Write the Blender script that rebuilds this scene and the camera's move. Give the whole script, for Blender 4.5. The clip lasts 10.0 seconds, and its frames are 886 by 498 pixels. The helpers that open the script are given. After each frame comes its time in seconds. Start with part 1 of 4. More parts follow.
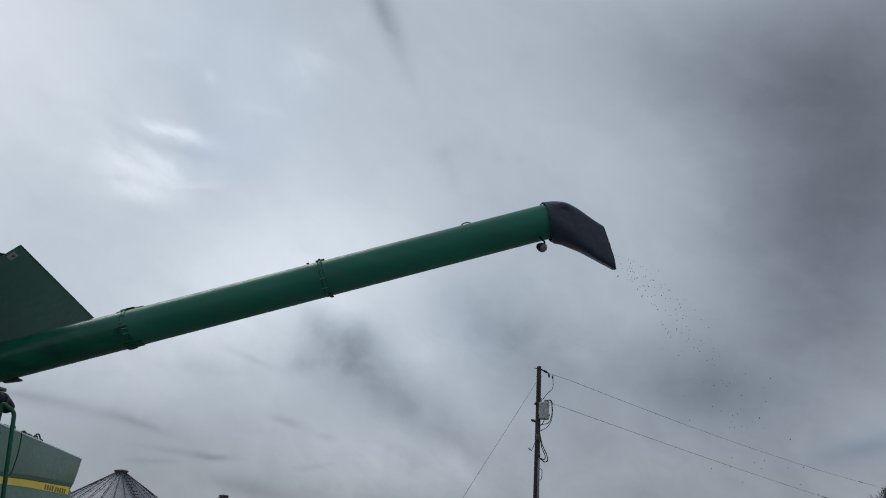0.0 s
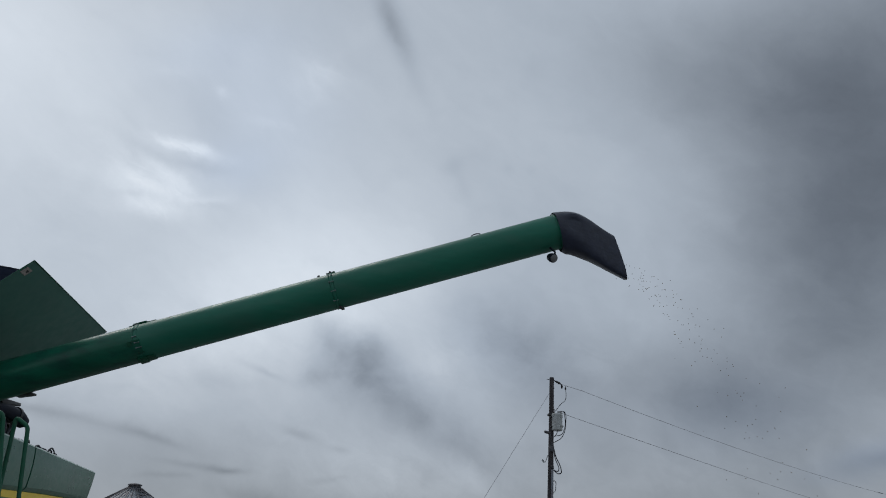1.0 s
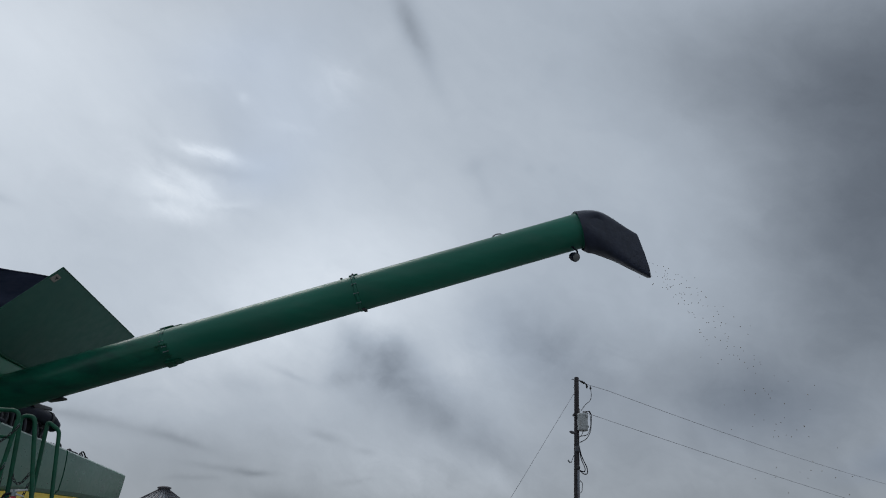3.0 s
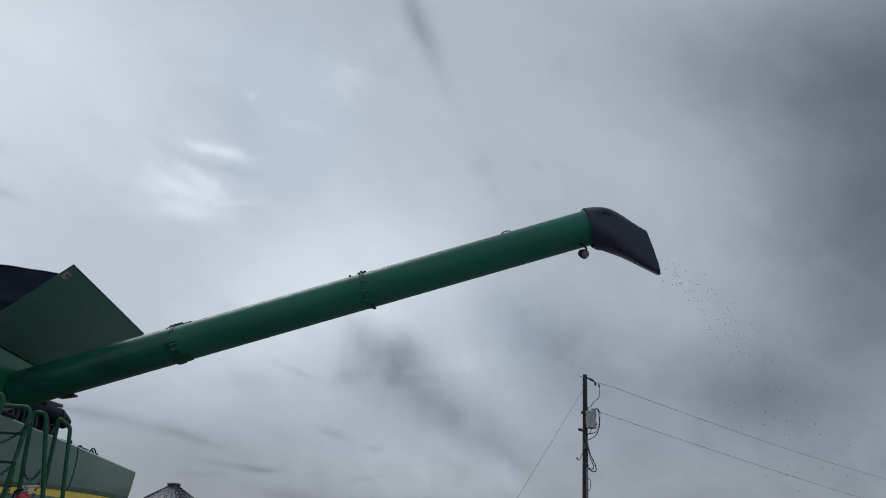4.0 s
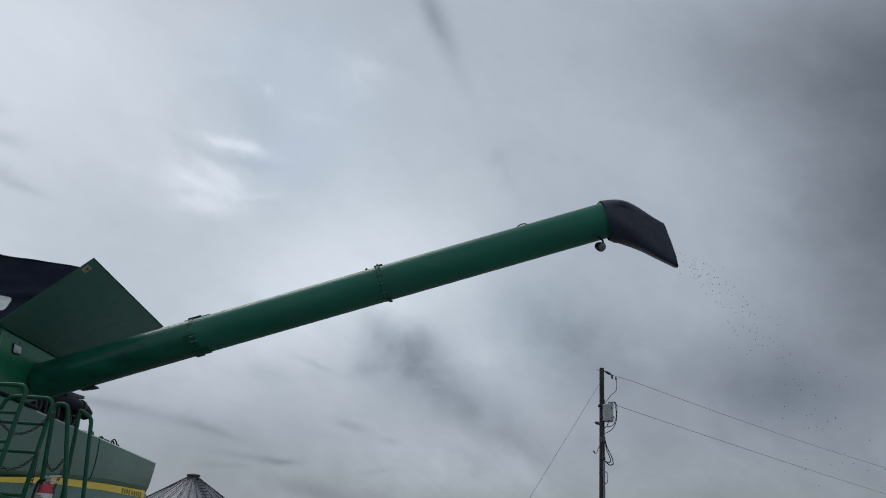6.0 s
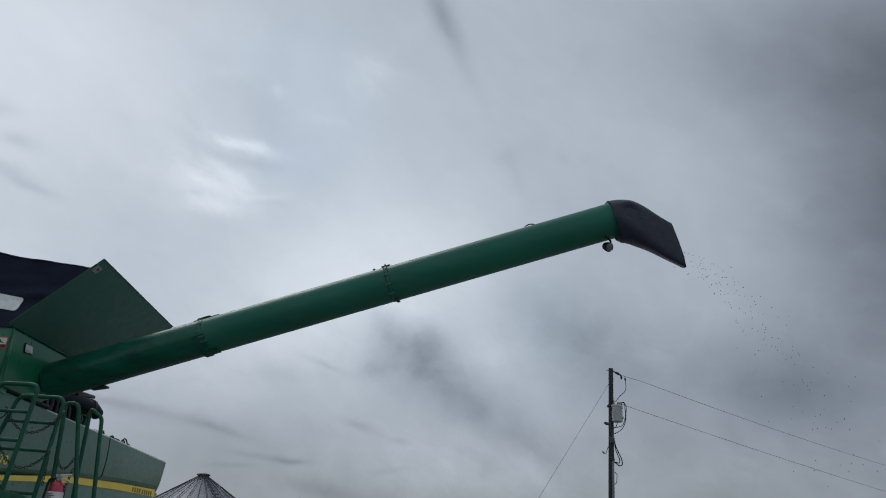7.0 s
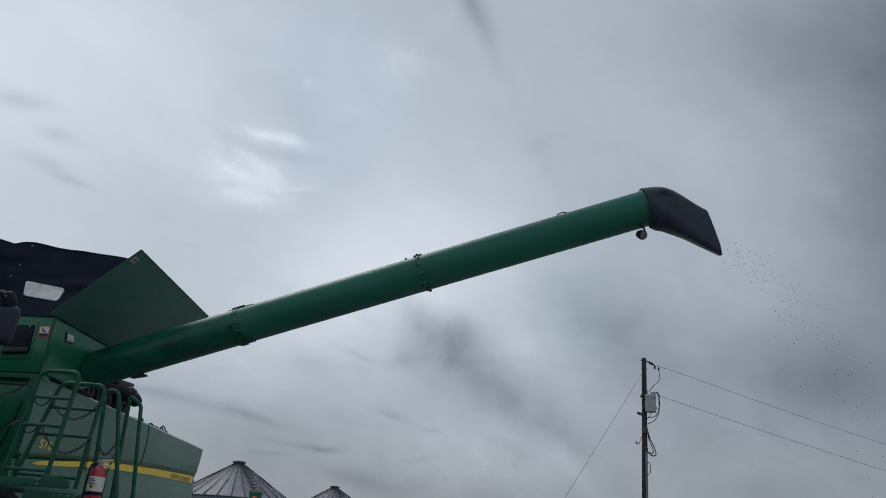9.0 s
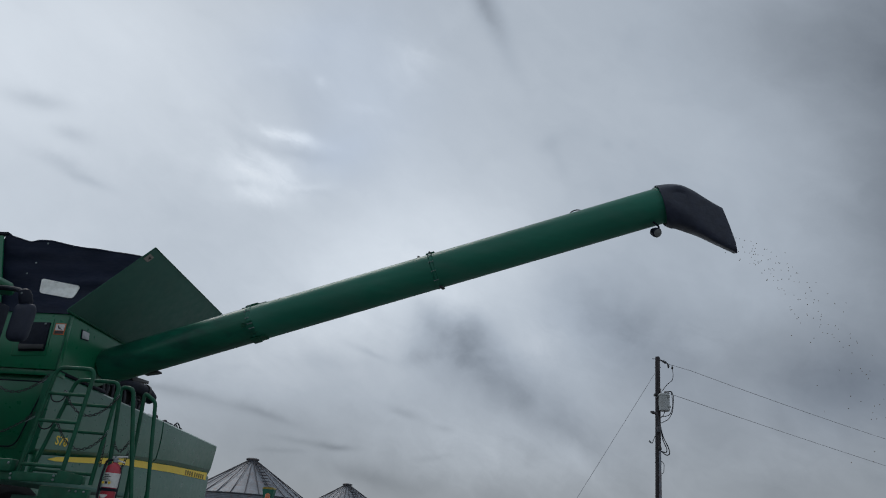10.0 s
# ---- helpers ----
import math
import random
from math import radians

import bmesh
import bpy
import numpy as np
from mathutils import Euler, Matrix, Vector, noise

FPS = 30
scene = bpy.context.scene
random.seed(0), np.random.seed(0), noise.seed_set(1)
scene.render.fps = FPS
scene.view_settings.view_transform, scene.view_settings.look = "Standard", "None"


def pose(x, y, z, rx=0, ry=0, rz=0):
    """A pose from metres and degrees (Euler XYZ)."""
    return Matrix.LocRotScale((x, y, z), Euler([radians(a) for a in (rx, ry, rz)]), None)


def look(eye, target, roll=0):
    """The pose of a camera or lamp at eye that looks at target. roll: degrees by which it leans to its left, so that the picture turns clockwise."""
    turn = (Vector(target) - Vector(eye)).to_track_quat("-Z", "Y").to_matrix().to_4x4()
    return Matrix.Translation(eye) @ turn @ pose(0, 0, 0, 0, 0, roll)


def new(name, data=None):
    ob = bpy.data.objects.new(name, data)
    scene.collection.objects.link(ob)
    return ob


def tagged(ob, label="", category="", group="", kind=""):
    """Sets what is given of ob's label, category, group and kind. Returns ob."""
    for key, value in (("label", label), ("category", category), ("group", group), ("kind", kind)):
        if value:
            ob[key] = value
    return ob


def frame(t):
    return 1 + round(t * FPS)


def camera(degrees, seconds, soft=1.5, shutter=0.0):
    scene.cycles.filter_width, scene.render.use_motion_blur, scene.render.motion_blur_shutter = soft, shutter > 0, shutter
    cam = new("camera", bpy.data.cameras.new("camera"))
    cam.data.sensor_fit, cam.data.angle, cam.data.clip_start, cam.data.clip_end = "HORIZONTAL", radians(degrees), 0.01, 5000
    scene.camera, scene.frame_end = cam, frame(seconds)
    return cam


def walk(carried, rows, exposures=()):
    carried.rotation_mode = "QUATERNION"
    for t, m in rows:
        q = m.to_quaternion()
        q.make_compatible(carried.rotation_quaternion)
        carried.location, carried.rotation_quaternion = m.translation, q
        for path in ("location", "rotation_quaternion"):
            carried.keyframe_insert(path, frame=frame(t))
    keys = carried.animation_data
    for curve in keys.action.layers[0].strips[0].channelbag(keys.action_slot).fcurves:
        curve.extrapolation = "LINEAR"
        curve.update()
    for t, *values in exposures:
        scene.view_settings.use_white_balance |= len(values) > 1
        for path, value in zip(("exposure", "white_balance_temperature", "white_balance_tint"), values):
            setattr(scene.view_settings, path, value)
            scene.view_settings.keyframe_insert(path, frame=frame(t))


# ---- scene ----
cam = camera(63.38, 10.0, soft=1.05)
walk(cam, [
    (0, pose(-0.011, -0.022, 1.615, 113.628, -2.210, -5.426)),
    (0.5, pose(-0.010, -0.014, 1.613, 114.163, -2.178, -4.873)),
    (1, pose(0.001, -0.024, 1.616, 114.498, -2.085, -4.390)),
    (1.5, pose(0.011, -0.035, 1.618, 114.654, -1.992, -3.914)),
    (2, pose(0.017, -0.045, 1.610, 114.635, -1.899, -3.358)),
    (2.5, pose(0.013, -0.037, 1.612, 114.569, -1.921, -2.825)),
    (4, pose(-0.003, -0.016, 1.612, 114.291, -2.193, -1.812)),
    (4.5, pose(-0.004, -0.009, 1.615, 114.066, -2.295, -1.523)),
    (5, pose(0.004, -0.010, 1.608, 113.890, -2.418, -1.165)),
    (5.5, pose(-0.005, -0.008, 1.613, 113.701, -2.530, -0.856)),
    (7, pose(0.018, -0.037, 1.606, 113.670, -2.853, 0.098)),
    (7.5, pose(0.020, -0.033, 1.605, 113.533, -3.004, 0.625)),
    (8, pose(0.023, -0.028, 1.605, 113.295, -3.190, 1.285)),
    (8.5, pose(0.016, -0.021, 1.605, 112.994, -3.337, 1.919)),
    (9, pose(0.006, -0.019, 1.600, 112.745, -3.516, 2.474)),
    (9.5, pose(0.007, -0.005, 1.602, 112.560, -3.711, 2.976)),
    (10, pose(0.000, -0.000, 1.600, 112.555, -3.880, 3.390)),
], exposures=[(0, 0.06), (0.5, 0.035), (1, 0.015), (2, 0.0), (8, 0.0), (10, -0.015)])

# ---- sky and light ----
# azimuth, elevation, half width, half height, tilt (degrees), brightness
CLOUD_BANKS = [
    (-3.5, 1.5, 63.13, 7.5, 0, -0.165),
    (22.9, 11.6, 11.68, 5.84, -1, -0.077),
    (-10.3, 32.8, 18.98, 10, 7, 0.07),
    (11.6, 24.6, 9.78, 6.44, -33, -0.061),
    (-40.5, 29, 13.89, 11.15, 24, 0.241),
    (-37.8, 17.8, 7.29, 4.64, 16, 0.047),
    (-37.7, 22.7, 10.19, 5.83, 19, -0.066),
    (-8.2, 20.9, 12.62, 6.2, 20, 0.203),
    (38.9, 26.6, 8.85, 16.13, -18, -0.316),
    (29.6, 25.4, 5.94, 5.45, -45, -0.053),
    (25, 13.8, 8.96, 5.82, -3, -0.056),
    (22.9, 37.4, 7.31, 5.37, -14, -0.105),
    (31.6, 35.4, 6.44, 5.42, -19, -0.091),
    (20.9, 17.3, 7.46, 5.3, -4, 0.025),
    (33.2, 10.0, 6.21, 4.49, -13, 0.05),
    (29.9, 18.8, 5.11, 4.93, -8, -0.029),
]
BRIGHT_WISPS = [
    (-14.8, 16.2, 11.51, 3.46, 29, 0.06),
    (5.5, 7.7, 10.1, 2.49, -5, 0.03),
    (22.4, 7.8, 5.93, 1.61, 9, 0.02),
    (-21.1, 29.8, 1.12, 0.44, -9, 0.08),
    (-19.0, 29.7, 1.89, 0.41, -2, 0.19),
    (-21.4, 27.0, 2.57, 1.28, 0, 0.08),
    (-22.1, 26.3, 1.75, 0.72, -13, 0.08),
    (-19.7, 26.6, 1.88, 0.82, -17, 0.1),
    (-20.9, 24.8, 2.26, 0.73, 5, 0.09),
    (-17.2, 26.3, 1.42, 0.29, 14, 0.05),
    (-17.2, 34.2, 0.62, 0.37, -20, 0.045),
    (-9.0, 36.7, 1.72, 1.72, 8, 0.065),
    (-13.0, 32.7, 1.54, 0.3, 4, 0.03),
    (-22.2, 34.7, 1.57, 0.55, 20, 0.04),
    (-3.6, 18.5, 3.13, 0.98, -1, 0.05),
]
BRIGHT_VEILS = [
    (-10.2, 15.4, 4.04, 1.17, -9, 0.03),
    (3.1, 15.5, 2.67, 2.23, -28, 0.05),
    (8.2, 15.0, 2.63, 2.67, 2, 0.03),
    (13.7, 21.9, 6.62, 1.72, -31, 0.01),
    (15.5, 15.9, 2.01, 1.26, -12, 0.05),
    (-23.7, 27.3, 4.84, 3.51, -5, 0.05),
    (-1.9, 6.5, 7.31, 1.94, -5, 0.05),
]
DARK_WISPS = [
    (-2.5, 41.5, 2.83, 0.73, -61, -0.15),
    (0.5, 37.3, 2.63, 0.61, -58, -0.02),
    (4.1, 31.3, 0.62, 0.89, -60, -0.035),
    (5.0, 29.8, 1.69, 0.49, -65, -0.03),
    (6.5, 31.6, 1.33, 0.62, -6, -0.008),
    (9.2, 31.0, 0.57, 0.53, -2, -0.022),
    (11.4, 30.8, 0.48, 0.35, -3, -0.012),
    (-22.0, 28.7, 2.47, 0.36, -17, -0.04),
    (-18.6, 28.5, 1.81, 0.37, 3, -0.04),
    (-18.0, 32.4, 2.06, 3.5, 12, -0.035),
    (-22.8, 25.5, 0.79, 0.24, 12, -0.04),
    (-34.3, 23.0, 1.52, 0.36, -5, -0.09),
    (-39.0, 27.3, 1.72, 0.56, 7, -0.12),
    (-36.0, 25.7, 1.19, 0.45, -3, -0.09),
]
DARK_SCUD = [
    (-25.3, 11.3, 7.68, 2.13, 17, -0.04),
    (-3.6, 15.1, 3.73, 2.4, -14, -0.15),
    (-5.6, 16.8, 1.78, 1.15, -46, -0.09),
    (-2.3, 16.6, 1.61, 1.34, -17, -0.08),
    (-6.2, 13.6, 1.41, 0.62, 9, -0.07),
    (-1.4, 13.1, 3.37, 1.77, -23, -0.08),
    (1.2, 11.7, 3.53, 1.94, -26, -0.06),
    (3.9, 10.2, 3.32, 1.48, -24, -0.06),
    (6.6, 8.6, 2.41, 1.03, -42, -0.05),
    (8.9, 17.6, 5.27, 3.16, -43, -0.085),
    (13.0, 14.7, 6.0, 2.98, -42, -0.04),
    (18.7, 15.0, 7.91, 2.35, -20, -0.06),
    (25.5, 12.1, 4.41, 2.02, -11, -0.045),
    (-36.3, 23.8, 1.53, 0.52, -4, -0.08),
]
LOW_STREAKS = [
    (-23.2, 9.1, 4.49, 0.56, -7, -0.06),
    (-17.7, 8.3, 2.31, 0.28, -12, -0.06),
    (-24.6, 9.4, 2.57, 0.29, -5, -0.05),
    (-10.3, 13.8, 1.38, 0.22, -17, -0.07),
    (-13.0, 12.8, 2.96, 0.51, 2, -0.03),
    (-7.1, 9.5, 1.29, 0.34, -19, -0.075),
    (-3.8, 8.5, 0.69, 0.22, -7, -0.05),
    (-14.2, 6.7, 2.36, 0.24, -2, -0.05),
    (-12.0, 6.5, 1.24, 0.21, 1, -0.08),
    (-16.3, 5.8, 1.79, 0.2, 6, -0.04),
    (-9.4, 4.7, 2.91, 0.58, -10, -0.07),
    (-4.7, 6.3, 1.37, 0.26, 9, -0.04),
    (35.9, 8.2, 4.21, 0.65, 12, -0.06),
    (-18.8, 7.6, 7.06, 3.16, -2, -0.055),
]
BLUE_GAPS = [
    (-13.7, 33.5, 5.94, 6.03, -11, 0.5),
    (-18.7, 37.7, 5.9, 2.29, 27, 0.3),
    (-15.4, 29.1, 2.54, 1.69, 20, 0.4),
    (35.9, 8.2, 4.86, 0.91, 12, 1.0),
    (26.2, 11.6, 5.81, 2.91, -3, 0.5),
    (-1.0, 13.6, 4.88, 2.44, -27, 0.25),
    (5.4, 9.5, 3.9, 2.17, -28, 0.2),
    (10.0, 16.0, 5.66, 3.05, -35, 0.3),
]


def build_sky():
    world = bpy.data.worlds.new("overcast_sky")
    scene.world = world
    world.use_nodes = True
    nt = world.node_tree
    nt.nodes.clear()

    def node(kind, **values):
        n = nt.nodes.new(kind)
        for key, value in values.items():
            n.inputs[key].default_value = value
        return n

    def math_(op, a, b=None, c=None, clamp=False):
        n = nt.nodes.new("ShaderNodeMath")
        n.operation, n.use_clamp = op, clamp
        for i, v in enumerate((a, b, c)):
            if v is None:
                continue
            if isinstance(v, (int, float)):
                n.inputs[i].default_value = v
            else:
                nt.links.new(v, n.inputs[i])
        return n.outputs[0]

    def vec(op, a, b):
        n = nt.nodes.new("ShaderNodeVectorMath")
        n.operation = op
        for i, v in enumerate((a, b)):
            if isinstance(v, (tuple, Vector)):
                n.inputs[i].default_value = v
            else:
                nt.links.new(v, n.inputs[i])
        return n.outputs["Value"] if op == "DOT_PRODUCT" else n.outputs["Vector"]

    coord = nt.nodes.new("ShaderNodeTexCoord").outputs["Generated"]
    split = nt.nodes.new("ShaderNodeSeparateXYZ")
    nt.links.new(coord, split.inputs[0])

    def clouds(source, scale, detail, rough, distortion, offset):
        n = node("ShaderNodeTexNoise", Scale=scale, Detail=detail, Roughness=rough, Distortion=distortion)
        n.noise_dimensions = "3D"
        nt.links.new(vec("ADD", source, offset), n.inputs["Vector"])
        return n

    # the soft clouds drift in streaks: bend the direction before the large forms are laid
    warp = clouds(coord, 5.0, 5.0, 0.6, 0.3, (3.1, 0.4, 1.7))
    shift = vec("MULTIPLY", vec("SUBTRACT", warp.outputs["Color"], (0.5, 0.5, 0.5)), (0.036, 0.036, 0.036))
    fine = clouds(coord, 17.0, 6.0, 0.62, 0.0, (7.3, 2.2, 5.1))
    shift = vec("ADD", shift, vec("MULTIPLY", vec("SUBTRACT", fine.outputs["Color"], (0.5, 0.5, 0.5)), (0.032, 0.032, 0.032)))
    bent = vec("ADD", coord, shift)
    ragged = vec("ADD", coord, vec("MULTIPLY", shift, (0.7, 0.7, 0.7)))
    eased = vec("ADD", coord, vec("MULTIPLY", shift, (0.42, 0.42, 0.42)))

    def drawn_out(source, fall, along, across, depth):
        """The direction stretched along fibres that fall to the right."""
        axis = Vector((math.cos(radians(-fall)), 0.0, math.sin(radians(-fall))))
        cross = Vector((-axis.z, 0.0, axis.x))
        n = nt.nodes.new("ShaderNodeCombineXYZ")
        nt.links.new(vec("DOT_PRODUCT", source, axis * along), n.inputs[0])
        nt.links.new(vec("DOT_PRODUCT", source, cross * across), n.inputs[1])
        nt.links.new(math_("MULTIPLY", split.outputs[1], depth), n.inputs[2])
        return n.outputs[0]

    mottle = clouds(drawn_out(bent, 24, 11.0, 26.0, 7.0), 1.0, 7.0, 0.62, 0.5, (2.3, 8.1, 4.4))
    puffs = clouds(bent, 13.0, 7.0, 0.56, 0.35, (4.4, 1.2, 9.6))
    fibres = math_("MAXIMUM", math_("ADD", math_("MULTIPLY", mottle.outputs["Fac"], 2.2), math_("SUBTRACT", math_("MULTIPLY", puffs.outputs["Fac"], 0.8), 0.5)), 0.0)
    heaps = clouds(bent, 24.0, 3.0, 0.5, 0.2, (6.1, 3.3, 0.8))
    curds = math_("MAXIMUM", math_("SUBTRACT", math_("ADD", math_("MULTIPLY", heaps.outputs["Fac"], 1.1), math_("MULTIPLY", puffs.outputs["Fac"], 1.2)), 0.12), 0.1)
    lumps = math_("ADD", math_("MULTIPLY", puffs.outputs["Fac"], 1.5), 0.25)

    def forms(table, power_, where):
        total = None
        for az, el, half_w, half_h, tilt, gain in table:
            a, e, k = radians(az), radians(el), radians(tilt)
            d = Vector((math.sin(a) * math.cos(e), math.cos(a) * math.cos(e), math.sin(e)))
            r = Vector((math.cos(a), -math.sin(a), 0))
            u = r.cross(d)
            along, across = r * math.cos(k) + u * math.sin(k), u * math.cos(k) - r * math.sin(k)
            p = vec("DOT_PRODUCT", where, along / radians(half_w))
            q = vec("DOT_PRODUCT", where, across / radians(half_h))
            power = math_("ADD", math_("MULTIPLY", p, p), math_("MULTIPLY", q, q))
            front = math_("GREATER_THAN", vec("DOT_PRODUCT", coord, d), 0.2)
            blob = math_("MULTIPLY", math_("MULTIPLY", math_("POWER", 2.71828, math_("MULTIPLY", power, -power_)), front), gain)
            total = blob if total is None else math_("ADD", total, blob)
        return total

    total = math_("ADD", forms(CLOUD_BANKS, 0.9, bent),
                  math_("ADD", math_("MULTIPLY", forms(BRIGHT_WISPS + BRIGHT_VEILS, 0.9, ragged), fibres),
                        math_("ADD", math_("MULTIPLY", forms(DARK_WISPS + LOW_STREAKS, 0.9, eased), lumps),
                              math_("MULTIPLY", forms(DARK_SCUD, 0.9, ragged), curds))))
    blue = math_("MINIMUM", forms(BLUE_GAPS, 0.9, bent), 1.0)

    big = clouds(drawn_out(coord, 42, 2.0, 4.6, 2.5), 1.0, 6.0, 0.55, 0.5, (1.7, 4.9, 0.3))
    lower = nt.nodes.new("ShaderNodeMapRange")
    for i, v in ((1, 0.10), (2, 0.50), (3, 0.12), (4, 0.05)):
        lower.inputs[i].default_value = v
    nt.links.new(split.outputs[2], lower.inputs[0])
    wisps = math_("ADD", math_("MULTIPLY", math_("SUBTRACT", big.outputs["Fac"], 0.5), 0.14),
                  math_("ADD", math_("MULTIPLY", math_("SUBTRACT", puffs.outputs["Fac"], 0.5), lower.outputs[0]),
                        math_("MULTIPLY", math_("SUBTRACT", mottle.outputs["Fac"], 0.5), 0.05)))
    light = math_("MAXIMUM", math_("ADD", math_("ADD", total, wisps), SKY_LEVEL), 0.1)

    ramp = nt.nodes.new("ShaderNodeValToRGB")
    ramp.color_ramp.elements[0].position, ramp.color_ramp.elements[0].color = 0.0, (0.0, 0.0, 0.0, 1)
    ramp.color_ramp.elements[1].position, ramp.color_ramp.elements[1].color = 1.0, (0.955, 1.0, 1.045, 1)
    for place, colour in ((0.16, (0.135, 0.157, 0.188, 1)), (0.45, (0.398, 0.452, 0.520, 1)), (0.72, (0.667, 0.73, 0.803, 1))):
        ramp.color_ramp.elements.new(place).color = colour
    nt.links.new(light, ramp.inputs[0])
    # thin places show the blue above; low down the haze is warmer
    haze = nt.nodes.new("ShaderNodeMapRange")
    for i, v in ((1, 0.0), (2, 0.30), (3, 1.0), (4, 0.0)):
        haze.inputs[i].default_value = v
    nt.links.new(split.outputs[2], haze.inputs[0])
    tone = ramp.outputs[0]
    for amount, tint in ((blue, (0.94, 0.983, 1.062, 1)), (haze.outputs[0], (1.04, 0.995, 0.955, 1))):
        n = nt.nodes.new("ShaderNodeMix")
        n.data_type, n.blend_type = "RGBA", "MULTIPLY"
        nt.links.new(amount, n.inputs[0])
        nt.links.new(tone, n.inputs[6])
        n.inputs[7].default_value = tint
        tone = n.outputs[2]

    sky = nt.nodes.new("ShaderNodeTexSky")
    sky.sky_type, sky.sun_disc = "NISHITA", False
    sky.sun_elevation, sky.sun_rotation = radians(52), radians(-40)
    air = node("ShaderNodeBackground", Strength=0.08)
    nt.links.new(sky.outputs[0], air.inputs["Color"])
    cover = node("ShaderNodeBackground", Strength=1.0)
    nt.links.new(tone, cover.inputs["Color"])
    mix = node("ShaderNodeMixShader", Fac=0.94)
    nt.links.new(air.outputs[0], mix.inputs[1])
    nt.links.new(cover.outputs[0], mix.inputs[2])
    out = nt.nodes.new("ShaderNodeOutputWorld")
    nt.links.new(mix.outputs[0], out.inputs["Surface"])


SKY_LEVEL = 0.47
build_sky()
sun = new("sun", bpy.data.lights.new("sun", "SUN"))
sun.data.energy, sun.data.angle, sun.data.color = 0.6, radians(25), (1.0, 0.97, 0.93)
sun.matrix_world = look((-30, 36, 62), (0, 0, 0))
scene.view_settings.exposure = 0.0


# ---- materials ----
def material(name, colour, rough=0.5, metal=0.0, coat=0.0, spec=0.5, spread=0.25, scale=6.0, dirt=None, dirt_amount=0.0, dirt_from=0.45,
             bump=0.0, bump_scale=40.0, wave=0.0, wave_scale=2.0, stretch=(1, 1, 1)):
    """A painted, metal or rough surface: grain at two scales, dust, fine relief and slow waves."""
    m = bpy.data.materials.new(name)
    m.use_nodes = True
    nt = m.node_tree
    bsdf = nt.nodes["Principled BSDF"]
    bsdf.inputs["Metallic"].default_value = metal
    bsdf.inputs["Coat Weight"].default_value = coat
    bsdf.inputs["Specular IOR Level"].default_value = spec
    bsdf.inputs["Coat Roughness"].default_value = 0.12
    where = nt.nodes.new("ShaderNodeNewGeometry").outputs["Position"]
    if stretch != (1, 1, 1):
        s = nt.nodes.new("ShaderNodeVectorMath")
        s.operation = "MULTIPLY"
        s.inputs[1].default_value = stretch
        nt.links.new(where, s.inputs[0])
        where = s.outputs[0]

    def noise_(scale_, detail):
        n = nt.nodes.new("ShaderNodeTexNoise")
        n.inputs["Scale"].default_value, n.inputs["Detail"].default_value = scale_, detail
        nt.links.new(where, n.inputs["Vector"])
        return n.outputs["Fac"]

    def ranged(source, lo, hi, a=0.3, b=0.7):
        n = nt.nodes.new("ShaderNodeMapRange")
        for i, v in ((1, a), (2, b), (3, lo), (4, hi)):
            n.inputs[i].default_value = v
        nt.links.new(source, n.inputs[0])
        return n.outputs[0]

    def mixed(fac, a, b):
        n = nt.nodes.new("ShaderNodeMix")
        n.data_type = "RGBA"
        nt.links.new(fac, n.inputs[0])
        for i, v in ((6, a), (7, b)):
            if isinstance(v, tuple):
                n.inputs[i].default_value = v
            else:
                nt.links.new(v, n.inputs[i])
        return n.outputs[2]

    large, fine = noise_(scale, 4), noise_(scale * 9, 5)
    dark = tuple(c * (1 - spread) for c in colour) + (1,)
    light = tuple(min(1, c * (1 + spread)) for c in colour) + (1,)
    base = mixed(ranged(large, 0, 1), dark, light)
    base = mixed(ranged(fine, 0, 0.35), base, tuple(c * (1 - spread * 0.8) for c in colour) + (1,))
    if dirt:
        base = mixed(ranged(noise_(scale * 2.3, 6), 0, dirt_amount, dirt_from, dirt_from + 0.3), base, (*dirt, 1))
    nt.links.new(base, bsdf.inputs["Base Color"])
    nt.links.new(ranged(fine, max(0.02, rough - 0.06), min(1, rough + 0.1)), bsdf.inputs["Roughness"])
    normal = None
    for strength, size, distance in ((wave, wave_scale, 0.02), (bump, bump_scale, 0.004)):
        if strength:
            b = nt.nodes.new("ShaderNodeBump")
            b.inputs["Strength"].default_value, b.inputs["Distance"].default_value = strength, distance
            nt.links.new(noise_(size, 3), b.inputs["Height"])
            if normal:
                nt.links.new(normal, b.inputs["Normal"])
            normal = b.outputs[0]
    if normal:
        nt.links.new(normal, bsdf.inputs["Normal"])
        nt.links.new(normal, bsdf.inputs["Coat Normal"])
    return m


DUST = (0.16, 0.15, 0.12)
GREEN = material("green_paint", (0.011, 0.132, 0.085), 0.40, spec=0.27, spread=0.20, scale=1.8, dirt=(0.11, 0.14, 0.13), dirt_amount=0.16, bump=0.05, bump_scale=160, wave=0.12, wave_scale=1.7, stretch=(0.35, 1.3, 1.3))
GREEN_PANEL = material("green_body_panel", (0.009, 0.105, 0.056), 0.32, coat=0.48, spread=0.10, scale=1.4, dirt=DUST, dirt_amount=0.07, wave=0.10, wave_scale=1.6)
GREEN_DULL = material("dull_green_sheet", (0.043, 0.132, 0.102), 0.55, coat=0.0, spec=0.4, spread=0.10, scale=1.2, dirt=(0.09, 0.12, 0.10), dirt_amount=0.14, wave=0.06, wave_scale=1.5)
